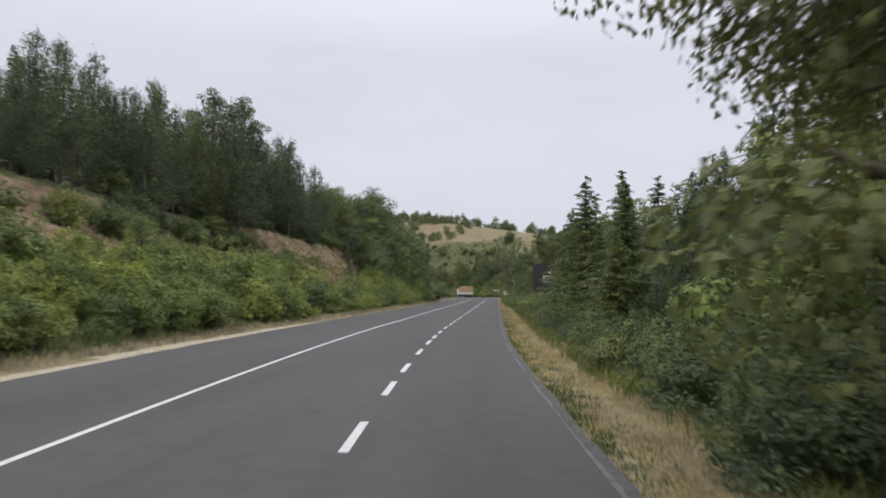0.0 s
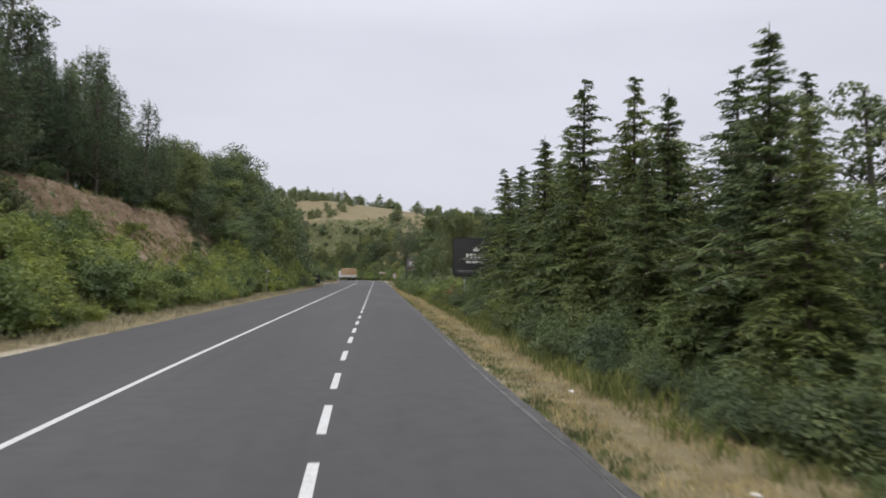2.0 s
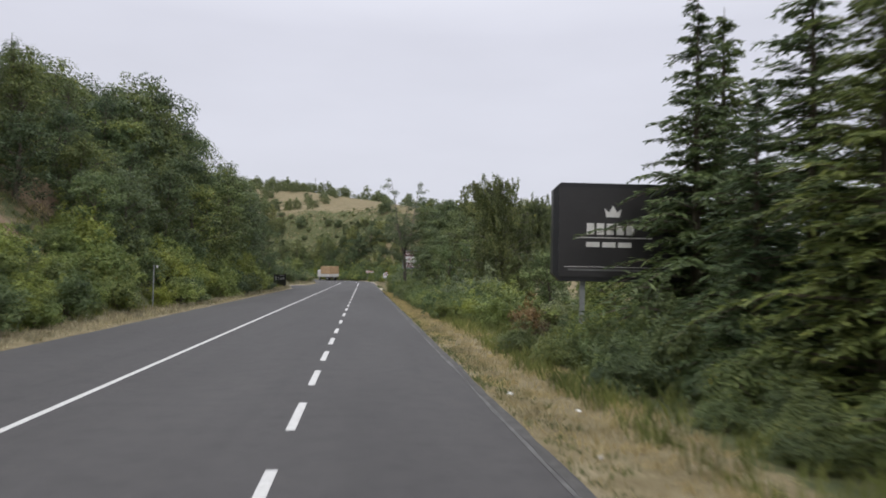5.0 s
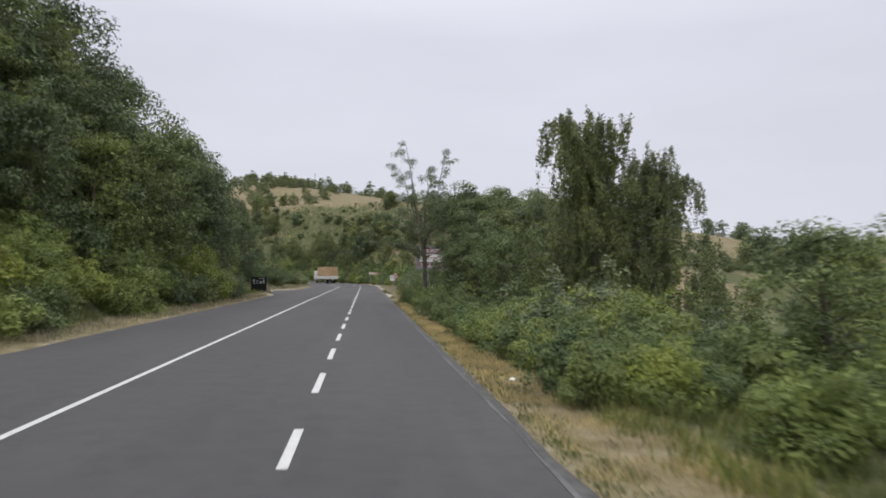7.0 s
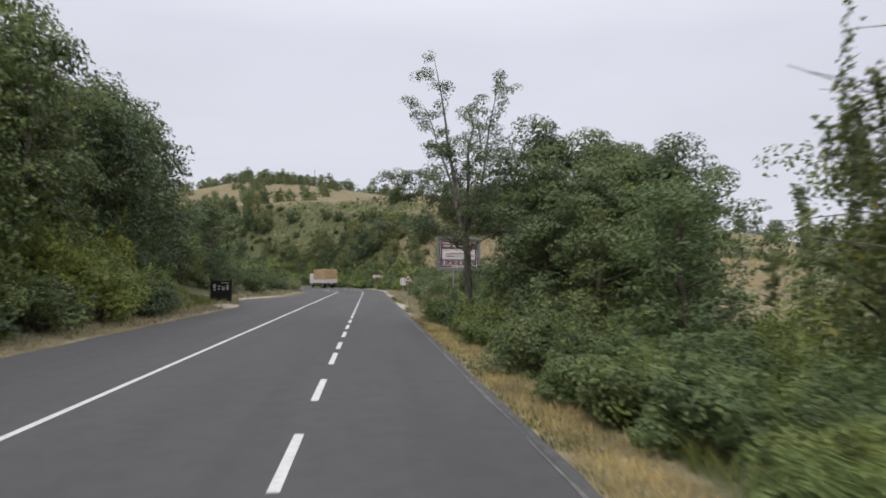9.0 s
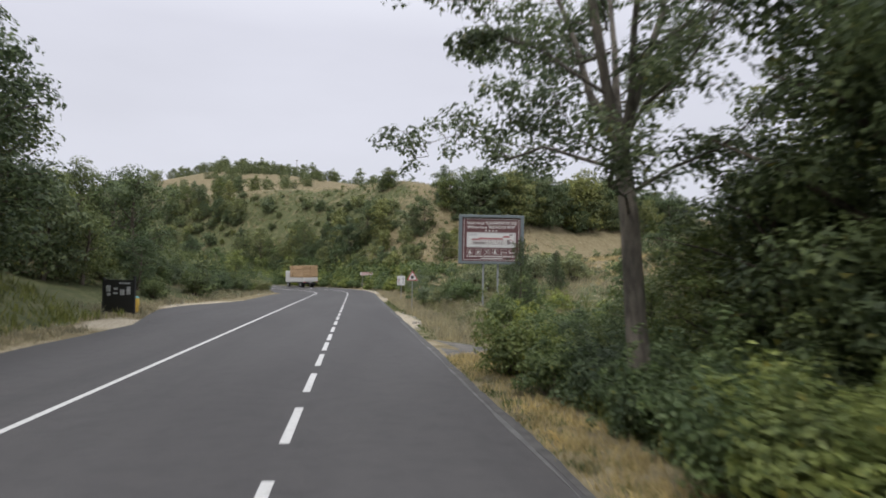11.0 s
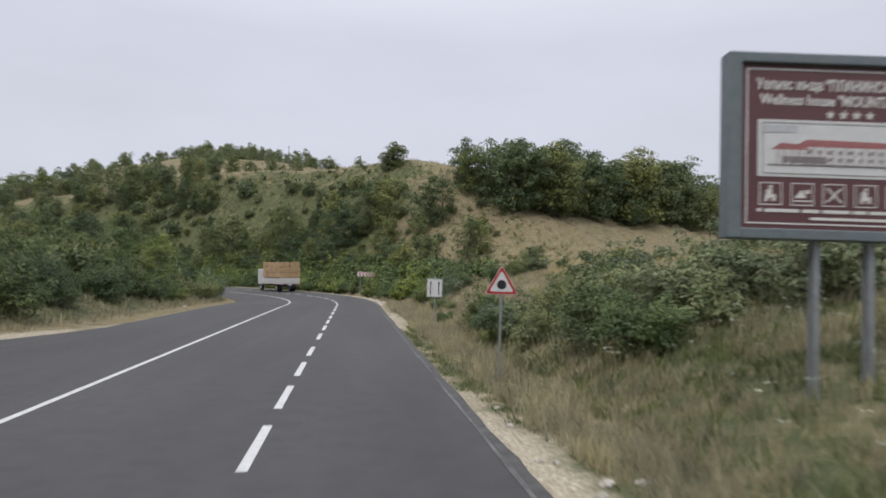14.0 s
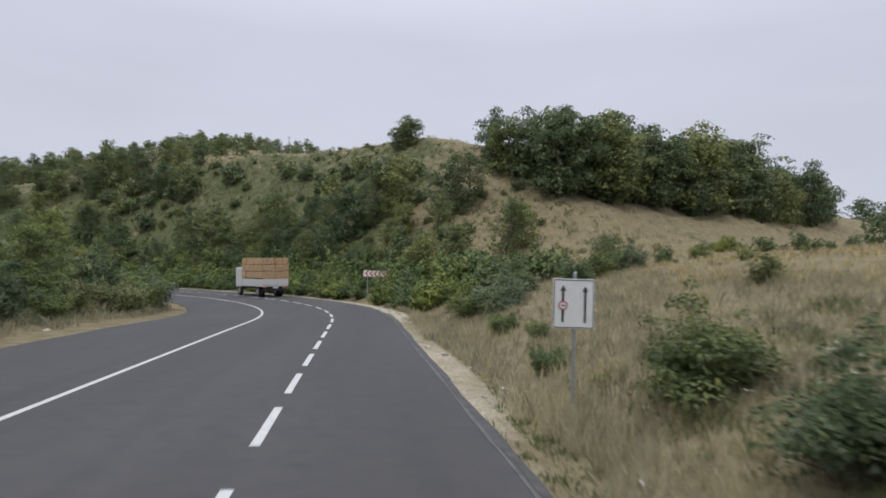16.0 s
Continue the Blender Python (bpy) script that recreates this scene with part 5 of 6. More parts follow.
meadow("undergrowth", "tall green grass and weeds under the trees", "grass", GREEN_GRASS, 60000, 4, 136, 1.5, 7.5, 1, 0.4, 6, 0.012, 1.3, 14)
meadow("undergrowth", "tall green and yellow grass on the bank", "grass", GREEN_GRASS, 26000, 6, 150, 1.8, 7.5, -1, 0.42, 7, 0.018)
meadow("bank_grass", "dry grass tufts clinging to the earth scarp", "grass", DRY_GRASS, 9000, 30, 94, 4.0, 10.5, -1, 0.32, 15, 0.014, 1.0, 12, 0.5)
meadow("bank_grass", "green tufts clinging to the earth scarp", "grass", GREEN_GRASS, 7000, 30, 94, 4.0, 11.5, -1, 0.36, 16, 0.016, 1.0, 12, 0.5)
meadow("meadow_grass", "tall dry meadow grass going to seed", "grass", DRY_GRASS, 96000, 139, 212, 0.6, 13, 1, 0.4, 8, 0.009, 1.2, 13)
meadow("meadow_grass", "green grass among the dry stalks of the meadow", "grass", GREEN_GRASS, 22000, 137, 180, 2.4, 9.5, 1, 0.3, 9, 0.011, 1.0, 13)
meadow("meadow_grass", "pale dry grass on the slope above the meadow", "grass", DRY_GRASS, 36000, 146, 225, 11, 36, 1, 0.36, 10, 0.015, 1.0, 12, 0.4)


meadow("hill_grass", "dry bleached grass tufts on the hillside", "grass", DRY_GRASS, 13000, 214, 292, 8, 40, 1, 0.45, 13, 0.03, 0.8, 10, 0.5)
meadow("hill_grass", "green grass tufts on the hillside", "grass", GREEN_GRASS, 22000, 214, 292, 5, 30, 1, 0.45, 14, 0.03, 0.9, 10, 0.5)


def wildflowers():
    rng = np.random.RandomState(77)
    s, e = rng.uniform(136, 176, 260), rng.uniform(3.0, 10, 260)
    x, y, _ = on_road(s, RIGHT + e)
    z = relief(x, y)[0]
    hh = rng.uniform(0.45, 0.85, 260)
    pts = np.repeat(np.column_stack([x, y, z + hh]), 9, 0) + rng.normal(0, 1, (2340, 3)) * [0.045, 0.045, 0.012]
    v, f = leaves(rng, pts, np.tile([0.0, -0.2, 1.0], (2340, 1)), 0.035, 0.03)
    o = len(v)
    sv, sf = [], []
    for i in range(260):
        k = o + len(sv)
        sv += [(x[i] - 0.006, y[i], z[i] - 0.05), (x[i] + 0.006, y[i], z[i] - 0.05), (x[i] + 0.004, y[i], z[i] + hh[i]), (x[i] - 0.004, y[i], z[i] + hh[i])]
        sf.append((k, k + 1, k + 2, k + 3))
    ob = mesh_object("wildflowers", v + sv, f + sf, [WHITE_FLOWER, GREEN_GRASS], mat_index=[0] * len(f) + [1] * len(sf))
    tagged(ob, "white umbel flowers scattered through the meadow grass", "flowers", kind="stuff")


wildflowers()


# ---- roadside things ----
def post_part(name, r, h, at, mat, parent, label=""):
    bm = cyl(r, r, h, (at[0], at[1], at[2] + h / 2), seg=12)
    cyl(r * 1.08, r * 0.7, 0.02, (at[0], at[1], at[2] + h + 0.01), seg=12, bm=bm)
    return part(name, bm, mat, parent, label)


def ring(outer, inner, depth, bm=None, seg=28):
    bm = bm or bmesh.new()
    vs = []
    for y in (0, depth):
        for r in (outer, inner):
            vs.append([bm.verts.new((r * math.cos(2 * math.pi * k / seg), y, r * math.sin(2 * math.pi * k / seg))) for k in range(seg)])
    a, b, c, d = vs
    for k in range(seg):
        j = (k + 1) % seg
        for q in ((a[k], a[j], b[j], b[k]), (c[j], c[k], d[k], d[j]), (a[j], a[k], c[k], c[j]), (b[k], b[j], d[j], d[k])):
            bm.faces.new(q)
    return bm


def moved(bm, m):
    bmesh.ops.transform(bm, matrix=m, verts=bm.verts)
    return bm


def bar(w, h, x, z, y, mat, parent, name="bar", depth=0.006):
    return part(name, box((w, depth, h), (x, y, z)), mat, parent)


def frame_bars(w, h, t, x, z, y, mat, parent, name, depth=0.006):
    bm = box((w, depth, t), (x, y, z + h / 2 - t / 2))
    box((w, depth, t), (x, y, z - h / 2 + t / 2), bm=bm)
    box((t, depth, h - 2 * t), (x - w / 2 + t / 2, y, z), bm=bm)
    box((t, depth, h - 2 * t), (x + w / 2 - t / 2, y, z), bm=bm)
    return part(name, bm, mat, parent)


def star_pts(r, x, z, n=5, inner=0.42):
    return [(x + (r if k % 2 == 0 else r * inner) * math.sin(math.pi * k / n), z + (r if k % 2 == 0 else r * inner) * math.cos(math.pi * k / n)) for k in range(2 * n)]


def brown_billboard():
    x0, x1, y0, z0, z1 = 3.43, 7.16, 154.25, 2.95, 5.76
    w, h, zc = x1 - x0, z1 - z0, (z0 + z1) / 2
    gz = ground_z((x0 + x1) / 2, y0) - 0.3
    t = tagged(empty("billboard", pose((x0 + x1) / 2, y0, 0, 0, 0, -6.5)), "brown tourist billboard in a grey frame on two steel posts", "billboard")
    fr = bmesh.new()
    ft = 0.2
    for sx in (-1, 1):
        box((ft, 0.34, h), (sx * (w / 2 - ft / 2), 0, zc), 0.02, bm=fr)
    for sz in (-1, 1):
        box((w - 2 * ft + 0.01, 0.34, ft * 0.8), (0, 0, zc + sz * (h / 2 - ft * 0.4)), 0.02, bm=fr)
    part("frame", fr, FRAME_GREY, t, "dull grey-green metal frame")
    part("panel", box((w - 2 * ft + 0.02, 0.06, h - 1.6 * ft + 0.02), (0, -0.06, zc)), BROWN_SIGN, t, "dark brown printed panel")
    part("back_panel", box((w - 0.1, 0.04, h - 0.1), (0, 0.12, zc)), FRAME_GREY, t)
    for i, px in enumerate((-0.42, 0.42)):
        bm = box((0.1, 0.02, z0 - gz + 0.4), (px, 0.05, (z0 + gz) / 2 + 0.2))
        box((0.1, 0.02, z0 - gz + 0.4), (px, 0.19, (z0 + gz) / 2 + 0.2), bm=bm)
        box((0.015, 0.13, z0 - gz + 0.4), (px, 0.12, (z0 + gz) / 2 + 0.2), bm=bm)
        part("post", bm, STEEL, t, "grey steel beam post")
    for px in (-1.2, 0.9):
        part("lug", box((0.14, 0.05, 0.05), (px, 0, z1 + 0.02), 0.01), FRAME_GREY, t)
    iw, ih = w - 2 * ft, h - 1.6 * ft
    y = -0.096
    frame_bars(iw - 0.18, ih - 0.14, 0.022, 0, zc, y, LETTER_GREY, t, "border_line")
    text_part("lettering", "Уелнес къща \"ПЛАНИНСКИ ИЗГЛЕД\"", 0.23, (0.03, y, zc + 0.93), LETTER_GREY, t, iw * 0.87, "pale lettering", 0.004)
    text_part("lettering", "Wellness house \"MOUNTAIN VIEW\"", 0.23, (0.0, y, zc + 0.7), LETTER_GREY, t, iw * 0.82, "pale lettering", 0.004)
    for k in range(4):
        part("star", moved(prism(star_pts(0.075, -0.3 + 0.2 * k, zc + 0.5), 0.006), Matrix.Translation((0, y, 0))), LETTER_GREY, t)
    # printed drawing of a long building
    pz = zc - 0.03
    pic = part("picture", box((iw * 0.84, 0.008, 0.86), (0.0, y, pz)), SIGN_WHITE, t, "white picture field with a sketched long house")
    frame_bars(iw * 0.80, 0.78, 0.012, 0, pz, y - 0.006, SKETCH_GREY, pic, "picture_line")
    yy = y - 0.008
    bar(0.5, 0.11, -1.05, pz + 0.29, yy, plain("picture_tag", (0.45, 0.45, 0.47)), pic, "corner_tag")
    bar(0.2, 0.08, 1.12, pz + 0.3, yy, SKETCH_GREY, pic, "corner_mark")
    sk_wall, sk_roof = plain("sketch_wall", (0.55, 0.53, 0.52)), plain("sketch_roof", (0.32, 0.12, 0.12))
    part("sketch_house", box((1.55, 0.004, 0.26), (0.0, yy, pz - 0.1)), sk_wall, pic)
    part("sketch_wing", box((0.42, 0.004, 0.22), (-0.95, yy, pz - 0.13)), sk_wall, pic)
    part("sketch_wing", box((0.36, 0.004, 0.3), (0.92, yy, pz - 0.09)), sk_wall, pic)
    for pts in ([(-0.85, 0.03), (-0.66, 0.14), (0.6, 0.12), (0.75, 0.03)], [(-1.2, -0.02), (-1.05, 0.08), (-0.7, 0.06), (-0.62, -0.02)], [(0.6, 0.15), (0.72, 0.25), (1.0, 0.25), (1.1, 0.15)], [(1.0, 0.05), (1.05, 0.08), (1.28, -0.04), (1.26, -0.07)]):
        part("sketch_roof", moved(prism(pts, 0.004), Matrix.Translation((0, yy - 0.004, pz))), sk_roof, pic)
    for k in range(9):
        for r in (0, 1):
            bar(0.06, 0.055, -0.62 + 0.155 * k, pz - 0.05 - 0.11 * r, yy - 0.004, SKETCH_GREY, pic, "sketch_window", 0.004)
    for k in range(22):
        bar(0.012, 0.2 + 0.05 * ((k * 5) % 3), -1.1 + 0.105 * k, pz - 0.12, yy - 0.003, SKETCH_GREY, pic, "sketch_line", 0.004)
    for k in range(5):
        bar(0.11 + 0.05 * (k % 2), 0.1, -0.98 + 0.14 * k, pz - 0.17, yy - 0.0035, SKETCH_GREY, pic, "sketch_shade", 0.003)
    part("sketch_shade", box((0.14, 0.003, 0.26), (0.98, yy - 0.0035, pz - 0.1)), SKETCH_GREY, pic)
    bar(0.3, 0.09, 1.16, pz - 0.15, yy - 0.0035, SKETCH_GREY, pic, "sketch_shade", 0.003)
    bar(2.5, 0.02, 0.0, pz - 0.25, yy - 0.003, SKETCH_GREY, pic, "sketch_ground", 0.004)
    # six framed pictograms
    for k in range(6):
        cx, cz = -1.2 + 0.48 * k, zc - 0.72
        pg = part("pictogram", box((0.33, 0.004, 0.33), (cx, y + 0.002, cz)), BROWN_SIGN, t)
        frame_bars(0.34, 0.34, 0.014, cx, cz, y, LETTER_GREY, pg, "pictogram_line")
        if k == 2:
            bm = box((0.3, 0.006, 0.025), (cx, y - 0.002, cz), rot=Matrix.Rotation(radians(45), 4, "Y"))
            box((0.3, 0.006, 0.025), (cx, y - 0.006, cz), rot=Matrix.Rotation(radians(-45), 4, "Y"), bm=bm)
            part("cutlery_mark", bm, LETTER_GREY, pg)
        elif k == 4:
            bm = moved(ring(0.07, 0.055, 0.006), Matrix.Translation((cx - 0.075, y - 0.003, cz - 0.03)))
            bm2 = moved(ring(0.07, 0.055, 0.006), Matrix.Translation((cx + 0.075, y - 0.003, cz - 0.03)))
            part("wheel_mark", bm, LETTER_GREY, pg)
            part("wheel_mark", bm2, LETTER_GREY, pg)
            bar(0.16, 0.014, cx, cz + 0.03, y - 0.002, LETTER_GREY, pg, "frame_mark")
        elif k == 5:
            bar(0.22, 0.05, cx, cz - 0.03, y - 0.002, LETTER_GREY, pg, "bed_mark")
            bar(0.02, 0.14, cx - 0.12, cz - 0.01, y - 0.002, LETTER_GREY, pg, "bed_mark")
            bar(0.02, 0.1, cx + 0.12, cz - 0.03, y - 0.002, LETTER_GREY, pg, "bed_mark")
        elif k == 1:
            part("swim_mark", moved(prism([(cx - 0.12, cz - 0.06), (cx + 0.06, cz - 0.05), (cx + 0.0, cz + 0.07), (cx - 0.03, cz + 0.05)], 0.006), Matrix.Translation((0, y - 0.003, 0))), LETTER_GREY, pg)
            part("swim_mark", cyl(0.035, 0.035, 0.006, (cx + 0.08, y - 0.003, cz + 0.04), Matrix.Rotation(radians(90), 4, "X"), 14), LETTER_GREY, pg)
            bar(0.26, 0.02, cx, cz - 0.1, y - 0.002, LETTER_GREY, pg, "wave_mark")
        else:
            for dx, dz, ww, hh in ((-0.02, 0.0, 0.09, 0.13), (0.05, -0.06, 0.05, 0.1), (-0.06, -0.07, 0.05, 0.09), (0.0, 0.1, 0.05, 0.05)):
                bar(ww, hh, cx + dx, cz + dz, y - 0.002, LETTER_GREY, pg, "mark")
    px = -1.4
    for ww in (0.07, 0.52, 0.26, 0.42, 0.2, 0.32, 0.26, 0.17, 0.17, 0.17):
        bar(ww, 0.05, px + ww / 2, zc - 0.97, y, LETTER_GREY, t, "address_bar")
        px += ww + 0.045
    bar(1.26, 0.042, 0.03, zc - 1.08, y, LETTER_GREY, t, "address_bar")


def dark_billboard():
    x0, z0, z1, y0 = 3.36, 2.04, 5.0, 72.5
    w = 4.3
    h, zc = z1 - z0, (z0 + z1) / 2
    gz = ground_z(x0 + w / 2, y0) - 0.3
    t = tagged(empty("billboard", pose(x0 + w / 2, y0, 0, 0, 0, -5)), "charcoal billboard with rounded corners half hidden by firs", "billboard")
    c = 0.22
    pts = [(-w / 2 + c, z0), (w / 2 - c, z0), (w / 2, z0 + c), (w / 2, z1 - c), (w / 2 - c, z1), (-w / 2 + c, z1), (-w / 2, z1 - c), (-w / 2, z0 + c)]
    bm = moved(prism(pts, 0.36), Matrix.Translation((0, -0.18, 0)))
    part("casing", bm, SIGN_BLACK, t, "black box frame with cut corners")
    part("panel", box((w - 0.3, 0.02, h - 0.26), (0.02, -0.19, zc)), BOARD_BLACK, t, "charcoal printed face")
    y = -0.206
    cx, cz = -0.35, zc + 0.62
    crown = [(-0.26, 0.1), (-0.2, -0.16), (0.2, -0.16), (0.26, 0.1), (0.12, -0.02), (0.0, 0.2), (-0.12, -0.02)]
    part("emblem", moved(prism([(cx + a, cz + b) for a, b in crown], 0.008), Matrix.Translation((0, y, 0))), LETTER_GREY, t, "pale grey emblem")
    for k in range(5):
        bar(0.22, 0.34, cx - 0.68 + 0.3 * k, zc + 0.1, y, LETTER_GREY, t, "name_bar")
    bar(2.3, 0.025, cx + 0.05, zc - 0.16, y, LETTER_GREY, t, "rule")
    for k in range(3):
        bar(0.4, 0.15, cx - 0.6 + 0.48 * k, zc - 0.37, y, LETTER_GREY, t, "name_bar")
    bar(3.6, 0.015, 0, zc - 1.04, y, LETTER_GREY, t, "rule")
    bar(2.2, 0.06, -0.6, zc - 1.13, y, plain("dim_lettering", (0.12, 0.12, 0.12)), t, "small_print_bar")
    for px in (-1.2, 1.2):
        part("post", box((0.14, 0.14, z0 - gz), (px, 0.05, (z0 + gz) / 2)), STEEL, t)


def triangle_sign():
    x, y = 1.3, 160.14
    g = ground_z(x, y) - 0.25
    t = tagged(empty("warning_sign", pose(x, y, 0, 0, 0, -4)), "triangular red-bordered warning sign with a black dot on a grey post", "road sign")
    a, z0 = 0.72, 1.92
    hgt = a * 0.866

    def tri(k, y0, dep):
        c = z0 + hgt / 3
        pts = []
        for px, pz in ((-a / 2, z0), (a / 2, z0), (0, z0 + hgt)):
            for q in (0.93, 1.07):
                ang = math.atan2(pz - c, px) + (q - 1) * 0.9
                r = math.hypot(px, pz - c) * 0.97
                pts.append((r * k * math.cos(ang), c + r * k * math.sin(ang)))
        return moved(prism(pts, dep), Matrix.Translation((0, y0, 0)))
    part("plate", tri(1.0, -0.012, 0.012), SIGN_WHITE, t, "pale plate edge")
    part("red_border", tri(0.96, -0.016, 0.004), SIGN_RED, t)
    part("white_field", tri(0.72, -0.02, 0.004), SIGN_WHITE, t)
    part("black_dot", cyl(0.105, 0.105, 0.004, (0, -0.022, z0 + hgt * 0.33), Matrix.Rotation(radians(90), 4, "X"), 28), SIGN_BLACK, t)
    post_part("post", 0.03, 2.35 - g, (0, 0.04, g), STEEL, t)
    for z in (2.0, 2.2):
        part("clamp", box((0.1, 0.05, 0.035), (0, 0.012, z), 0.005), STEEL, t)


def arrow_sign():
    x0, x1, z0, z1, y = 1.23, 1.93, 1.4, 2.23, 175.55
    w, h, zc = x1 - x0, z1 - z0, (z0 + z1) / 2
    g = ground_z((x0 + x1) / 2, y) - 0.25
    t = tagged(empty("lane_sign", pose((x0 + x1) / 2, y, 0, 0, 0, -7)), "white lane sign with two black arrows on a grey post", "road sign")
    part("plate", box((w, 0.02, h), (0, 0, zc), 0.006), SIGN_WHITE, t)
    frame_bars(w - 0.03, h - 0.03, 0.014, 0, zc, -0.012, SIGN_BLACK, t, "border_line", 0.004)
    for px, top in ((-0.18, 0.31), (0.19, 0.3)):
        z = zc + top
        part("arrow", moved(prism([(px - 0.02, zc - 0.31), (px + 0.02, zc - 0.31), (px + 0.02, z - 0.09), (px + 0.055, z - 0.11), (px, z), (px - 0.055, z - 0.11), (px - 0.02, z - 0.09)], 0.004), Matrix.Translation((0, -0.015, 0))), SIGN_BLACK, t)
    disc = part("no_overtaking_disc", cyl(0.07, 0.07, 0.006, (-0.18, -0.018, zc - 0.03), Matrix.Rotation(radians(90), 4, "X"), 24), SIGN_WHITE, t, "small white disc with a red ring")
    part("ring", moved(ring(0.078, 0.06, 0.006), Matrix.Translation((-0.18, -0.026, zc - 0.03))), SIGN_RED, disc)
    bar(0.06, 0.02, -0.175, zc - 0.03, -0.025, SIGN_BLACK, disc, "lorry_mark")
    post_part("post", 0.032, z1 + 0.1 - g, (0.02, 0.045, g), STEEL, t)
    for z in (zc + 0.25, zc - 0.25):
        part("clamp", box((0.12, 0.05, 0.04), (0.02, 0.02, z), 0.005), STEEL, t)


def chevron_sign():
    x, y = -0.7, 222.5
    g = ground_z(x, y)
    t = tagged(empty("chevron_sign", pose(x, y, 0, 0, 0, -8)), "bend marker sign with red and white chevrons on two posts", "road sign")
    zc, w, h = 2.55, 1.9, 0.5
    part("plate", box((w, 0.02, h), (0, 0, zc)), SIGN_WHITE, t)
    for k in range(5):
        cx = -w / 2 + 0.12 + k * 0.37
        part("chevron", moved(prism([(cx + 0.2, zc - h / 2 + 0.02), (cx, zc), (cx + 0.2, zc + h / 2 - 0.02), (cx + 0.34, zc + h / 2 - 0.02), (cx + 0.14, zc), (cx + 0.34, zc - h / 2 + 0.02)], 0.006), Matrix.Translation((0, -0.018, 0))), SIGN_RED, t)
    for px in (-0.6, 0.6):
        post_part("post", 0.03, zc + 0.3 - g, (px, 0.04, g - 0.2), STEEL, t)


def marker_pole(x, y, h=2.3):
    g = ground_z(x, y)
    t = tagged(empty("marker_pole", pose(x, y, g - 0.2)), "thin grey steel pole with a small bent plate on the verge", "pole", "roadside poles")
    part("pole", cyl(0.032, 0.028, h + 0.2, (0, 0, (h + 0.2) / 2), seg=10), STEEL, t)
    part("arm", box((0.22, 0.03, 0.03), (0.1, 0, h + 0.19)), STEEL, t)
    part("plate", box((0.1, 0.02, 0.14), (0.17, -0.02, h + 0.12)), SIGN_WHITE, t)


def info_board():
    t = tagged(empty("notice_board", pose(-13.9, 151.2, ground_z(-13.9, 151.2), 0, 0, -24)), "black notice board with pale pictures beside the pull-off", "notice board")
    w, h = 1.8, 1.6
    part("panel", box((w, 0.06, h), (0, 0, h / 2 + 0.1), 0.01), SIGN_BLACK, t, "black panel")
    for sx in (-1, 1):
        part("post", box((0.09, 0.12, h + 0.5 + 0.08 * sx), (sx * (w / 2 + 0.02), 0, h / 2), 0.01), SIGN_BLACK, t)
    grey = plain("faded_print", (0.42, 0.43, 0.44), 0.6, wear=0.3)
    for px, pz, pw, ph in ((-0.62, 1.26, 0.26, 0.3), (-0.58, 0.98, 0.2, 0.14), (-0.18, 1.26, 0.24, 0.1), (-0.18, 1.04, 0.24, 0.09), (0.22, 1.1, 0.26, 0.28), (0.6, 1.18, 0.22, 0.38), (0.36, 1.54, 0.66, 0.07)):
        part("picture", box((pw, 0.012, ph), (px, -0.034, pz)), grey, t)


def bin_barrel():
    x, y = -13.95, 153.6
    t = tagged(empty("litter_bin", pose(x, y, ground_z(x, y) - 0.03) @ Matrix.Diagonal((0.8, 0.8, 0.8, 1))), "yellow plastic litter barrel with a turquoise lid", "litter bin")
    rings = [(0.0, 0.0), (0.32, 0.0), (0.37, 0.08), (0.39, 0.45), (0.38, 0.5), (0.4, 0.54), (0.37, 0.9), (0.33, 0.98), (0.0, 0.98)]
    bm = bmesh.new()
    loops = [[bm.verts.new((max(r, 0.01) * math.cos(2 * math.pi * k / 22), max(r, 0.01) * math.sin(2 * math.pi * k / 22), z)) for k in range(22)] for r, z in rings]
    for lo, hi in zip(loops, loops[1:]):
        for k in range(22):
            bm.faces.new((lo[k], lo[(k + 1) % 22], hi[(k + 1) % 22], hi[k]))
    part("barrel", bm, BIN_YELLOW, t)
    bm = cyl(0.35, 0.35, 0.06, (0, 0, 1.0), seg=22)
    cyl(0.35, 0.22, 0.07, (0, 0, 1.06), seg=22, bm=bm)
    part("lid", bm, BIN_BLUE, t, "turquoise lid")
    for px in (-0.04, 0.1):
        part("mark", box((0.09, 0.02, 0.17), (px, -0.385, 0.62), 0.005), SIGN_BLACK, t)


def wheel_part(parent, x, y):
    rot = Matrix.Rotation(radians(90), 4, "Y")
    bm = bmesh.new()
    for r1, r2, dx, dp in ((0.4, 0.48, -0.12, 0.04), (0.48, 0.48, 0.0, 0.2), (0.48, 0.4, 0.12, 0.04)):
        cyl(r1, r2, dp, (x + dx, y, 0.48), rot, 24, bm)
    wh = part("wheel", bm, RUBBER, parent)
    part("rim", cyl(0.26, 0.22, 0.3, (x, y, 0.48), rot, 18), STEEL, wh)


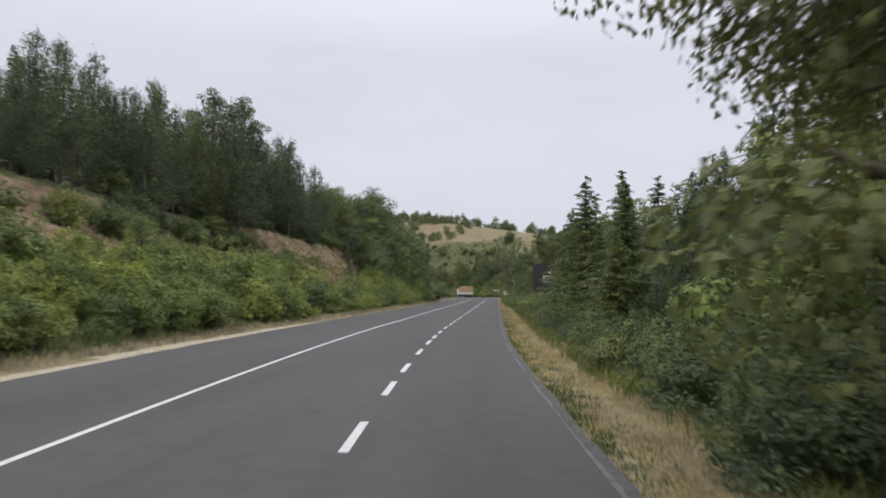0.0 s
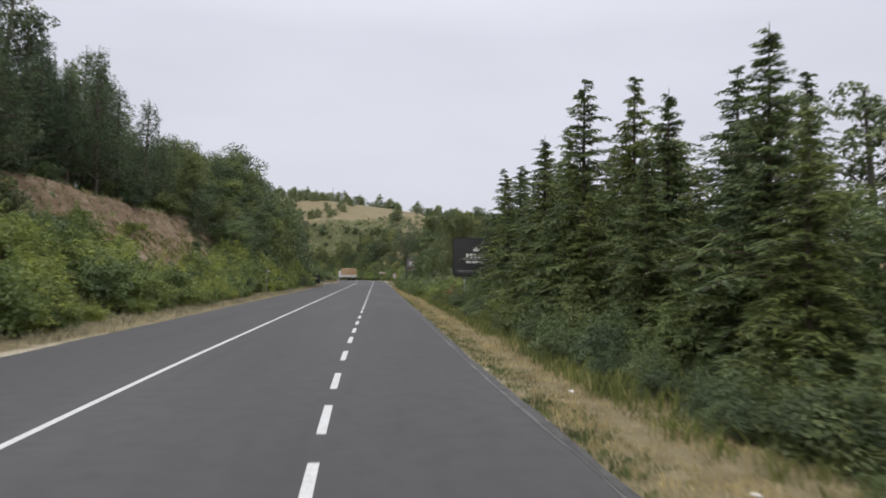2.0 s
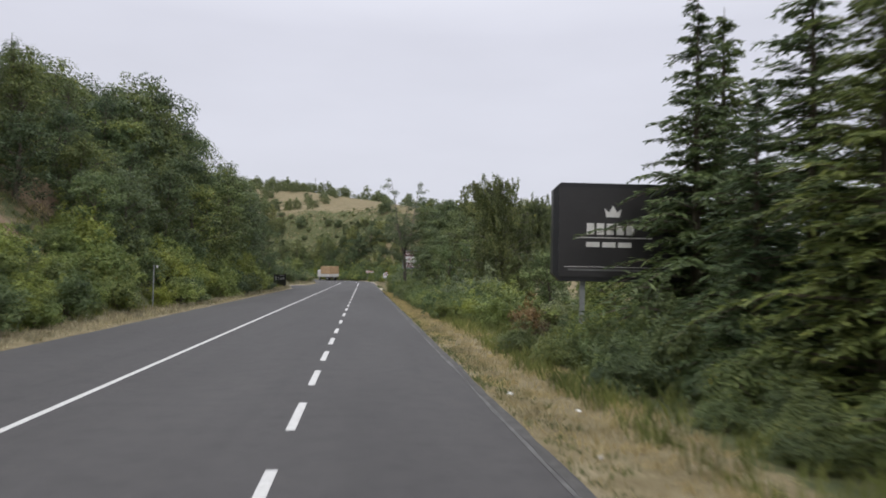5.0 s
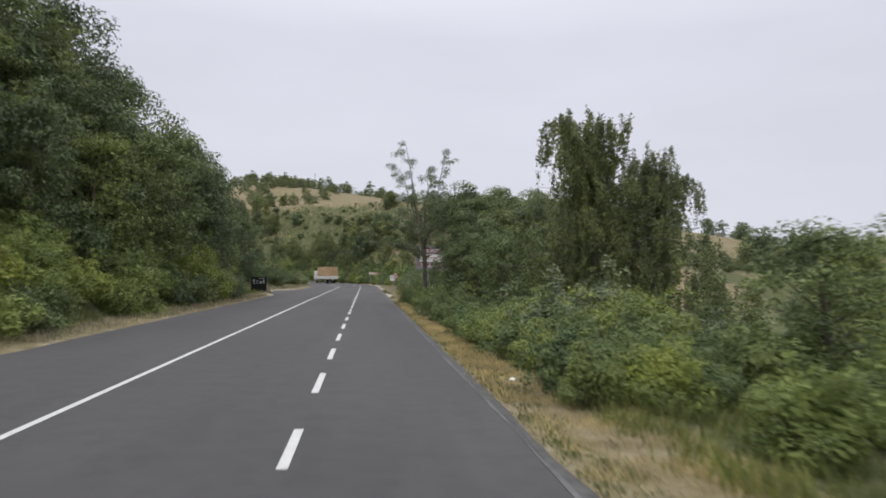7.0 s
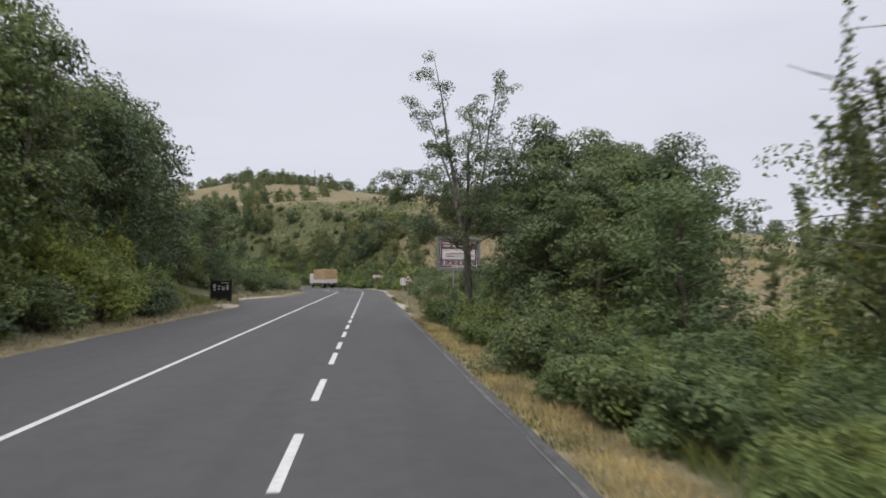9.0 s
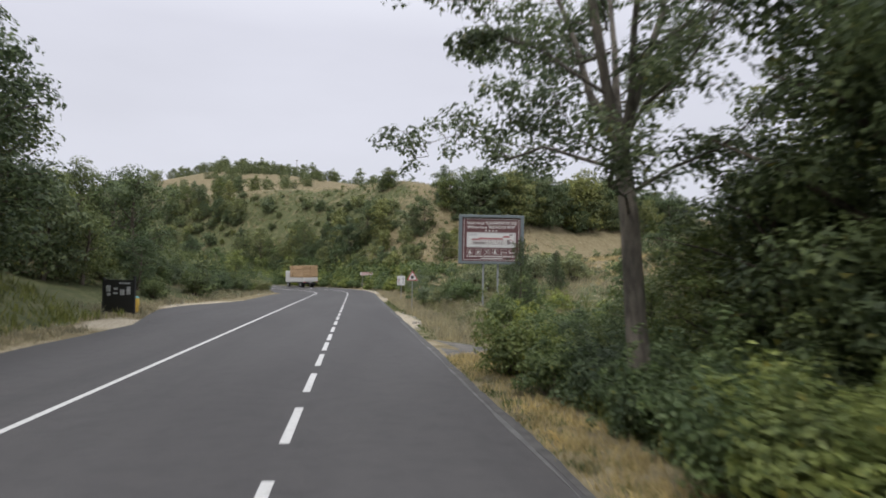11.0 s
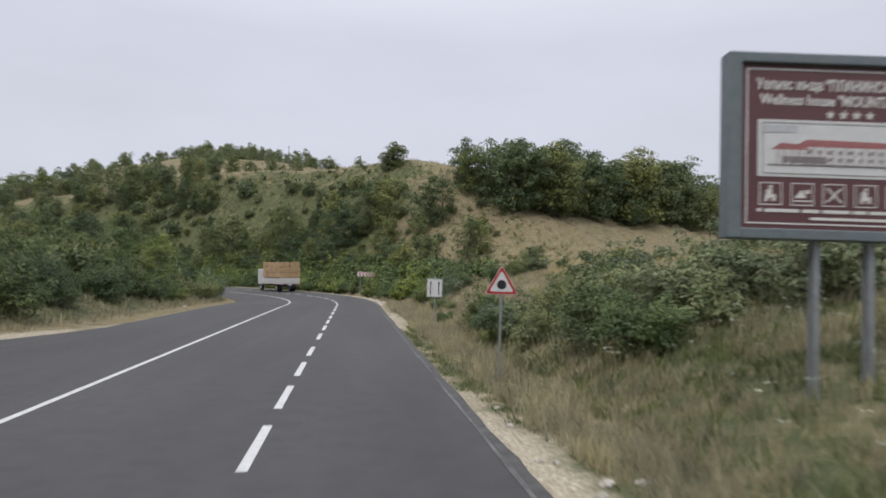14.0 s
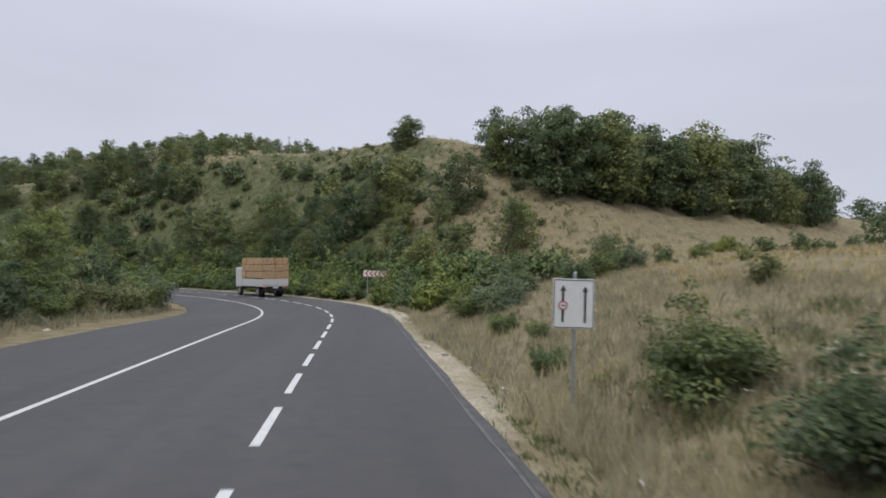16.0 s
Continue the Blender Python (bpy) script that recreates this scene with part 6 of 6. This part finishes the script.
def hay_truck():
    s, d = 229.0, 1.5
    x, y, z = on_road(s, d)
    t = tagged(empty("truck", pose(float(x), float(y), float(z) + 0.01, 0, math.degrees(math.atan(0.045)) * -1, math.degrees(float(np.interp(s, AX_S, AX_H))))), "white flatbed truck loaded high with straw bales", "truck")
    part("chassis", box((0.9, 7.4, 0.22), (0, 3.9, 0.82)), SIGN_BLACK, t)
    part("cargo_bed", box((2.48, 5.6, 0.14), (0, 2.8, 1.02), 0.02), TRUCK_WHITE, t)
    part("tailboard", box((2.48, 0.06, 0.55), (0, 0.0, 1.36), 0.015), TRUCK_WHITE, t, "white dropside tailboard")
    for sx in (-1, 1):
        part("sideboard", box((0.05, 5.5, 0.55), (sx * 1.22, 2.78, 1.36), 0.015), TRUCK_WHITE, t)
        part("mudguard", box((0.5, 1.0, 0.05), (sx * 0.98, 1.5, 1.0)), RUBBER, t)
        part("tail_light", box((0.3, 0.05, 0.11), (sx * 1.0, -0.03, 0.9), 0.01), SIGN_RED, t, "red tail light")
        part("mudflap", box((0.45, 0.02, 0.4), (sx * 0.98, 0.95, 0.55)), RUBBER, t)
    part("bumper", box((2.3, 0.1, 0.14), (0, 0.05, 0.66), 0.02), SIGN_BLACK, t)
    part("number_plate", box((0.5, 0.02, 0.11), (0, -0.04, 0.86)), SIGN_WHITE, t)
    cab = part("cab", box((2.3, 1.8, 1.9), (0, 6.8, 1.75), 0.12), TRUCK_WHITE, t)
    part("windscreen", box((2.0, 0.04, 0.8), (0, 7.7, 2.15)), SIGN_BLACK, cab)
    for wx, wy in ((-1.0, 1.5), (-0.7, 1.5), (0.7, 1.5), (1.0, 1.5), (-1.0, 6.6), (1.0, 6.6)):
        wheel_part(t, wx, wy)
    rng = random.Random(5)
    for lay in range(4):
        for row in range(5):
            for col in range(2):
                bx, by, bz = (-0.66 + 1.32 * col) * (1 if lay else 0.9), 0.55 + 1.08 * row, 1.4 + 0.62 * lay
                b = box(((1.26 if lay else 1.16) + rng.uniform(-0.04, 0.05), 1.04, 0.6), (bx + rng.uniform(-0.03, 0.03), by, bz), 0.05)
                bale = tagged(part("straw_bale", b, STRAW, None), "compressed golden straw bale stacked on the truck", "bale", "straw bales on the truck")
                bale.matrix_basis = t.matrix_basis @ pose(0, 0, 0, 0, 0, rng.uniform(-0.8, 0.8))
    return t


def mast():
    x, y = -27.0, 398.0
    g = ground_z(x, y)
    t = tagged(empty("utility_pole", pose(x, y, g - 0.3)), "distant utility pole on the hilltop", "pole")
    part("pole", cyl(0.14, 0.1, 9.0, (0, 0, 4.5), seg=10), WOOD_GREY, t)
    part("crossarm", box((1.2, 0.1, 0.1), (0, 0, 8.5)), WOOD_GREY, t)


def litter(x, y, size, kind):
    rng = random.Random(int(x * 100 + y))
    bm = bmesh.new()
    bmesh.ops.create_icosphere(bm, subdivisions=2, radius=size)
    for v in bm.verts:
        v.co *= rng.uniform(0.65, 1.1)
        v.co.z = max(v.co.z * 0.55, -size * 0.2)
    if kind == "stone":
        ob = tagged(part("stone", bm, ROCK, None), "pale stone lying in the verge grass", "stone", "stones on the verge")
    else:
        ob = tagged(part("litter", bm, LITTER, None), "crumpled white litter lying on the verge", "litter", "litter on the verge")
    ob.matrix_basis = pose(x, y, ground_z(x, y) + size * 0.15, 0, 0, rng.uniform(0, 360))


brown_billboard()
dark_billboard()
triangle_sign()
arrow_sign()
chevron_sign()
marker_pole(-13.4, 90.8)
info_board()
bin_barrel()
hay_truck()
mast()
for x, y, sz, kd in ((2.05, 18.2, 0.09, "litter"), (1.42, 26.8, 0.05, "litter"), (1.15, 26.1, 0.1, "stone"), (1.28, 32.9, 0.07, "litter"), (0.45, 64.9, 0.07, "litter"), (0.62, 60.5, 0.06, "stone"), (0.5, 56.0, 0.05, "stone"), (1.3, 63.5, 0.05, "litter"), (0.9, 88.9, 0.09, "litter"), (0.7, 104.0, 0.06, "stone"),
                     (-12.8, 95.0, 0.14, "stone"), (-12.6, 48.0, 0.09, "litter"), (1.1, 151.5, 0.08, "stone"), (0.5, 153.0, 0.06, "stone"), (1.7, 148.0, 0.07, "stone"), (0.9, 158.2, 0.09, "stone"), (1.2, 171.8, 0.07, "litter"), (0.8, 165.0, 0.05, "stone"), (-12.3, 189.0, 0.16, "stone"), (-13.5, 143.0, 0.1, "litter"), (1.5, 141.0, 0.08, "litter")):
    litter(x, y, sz, kd)
# broken limestone along the margin of the bend and the pale gravel patches
rs = random.Random(3)
for k in range(70):
    if k < 40:
        x, y = plot(rs.uniform(176, 210), rs.uniform(0.15, 1.2), 1)
    elif k < 58:
        x, y = plot(rs.uniform(144, 157), rs.uniform(0.1, 1.5), 1)
    else:
        x, y = plot(rs.uniform(160, 173), rs.uniform(2.4, 3.8), -1)
    litter(x, y, rs.uniform(0.04, 0.13), "stone")
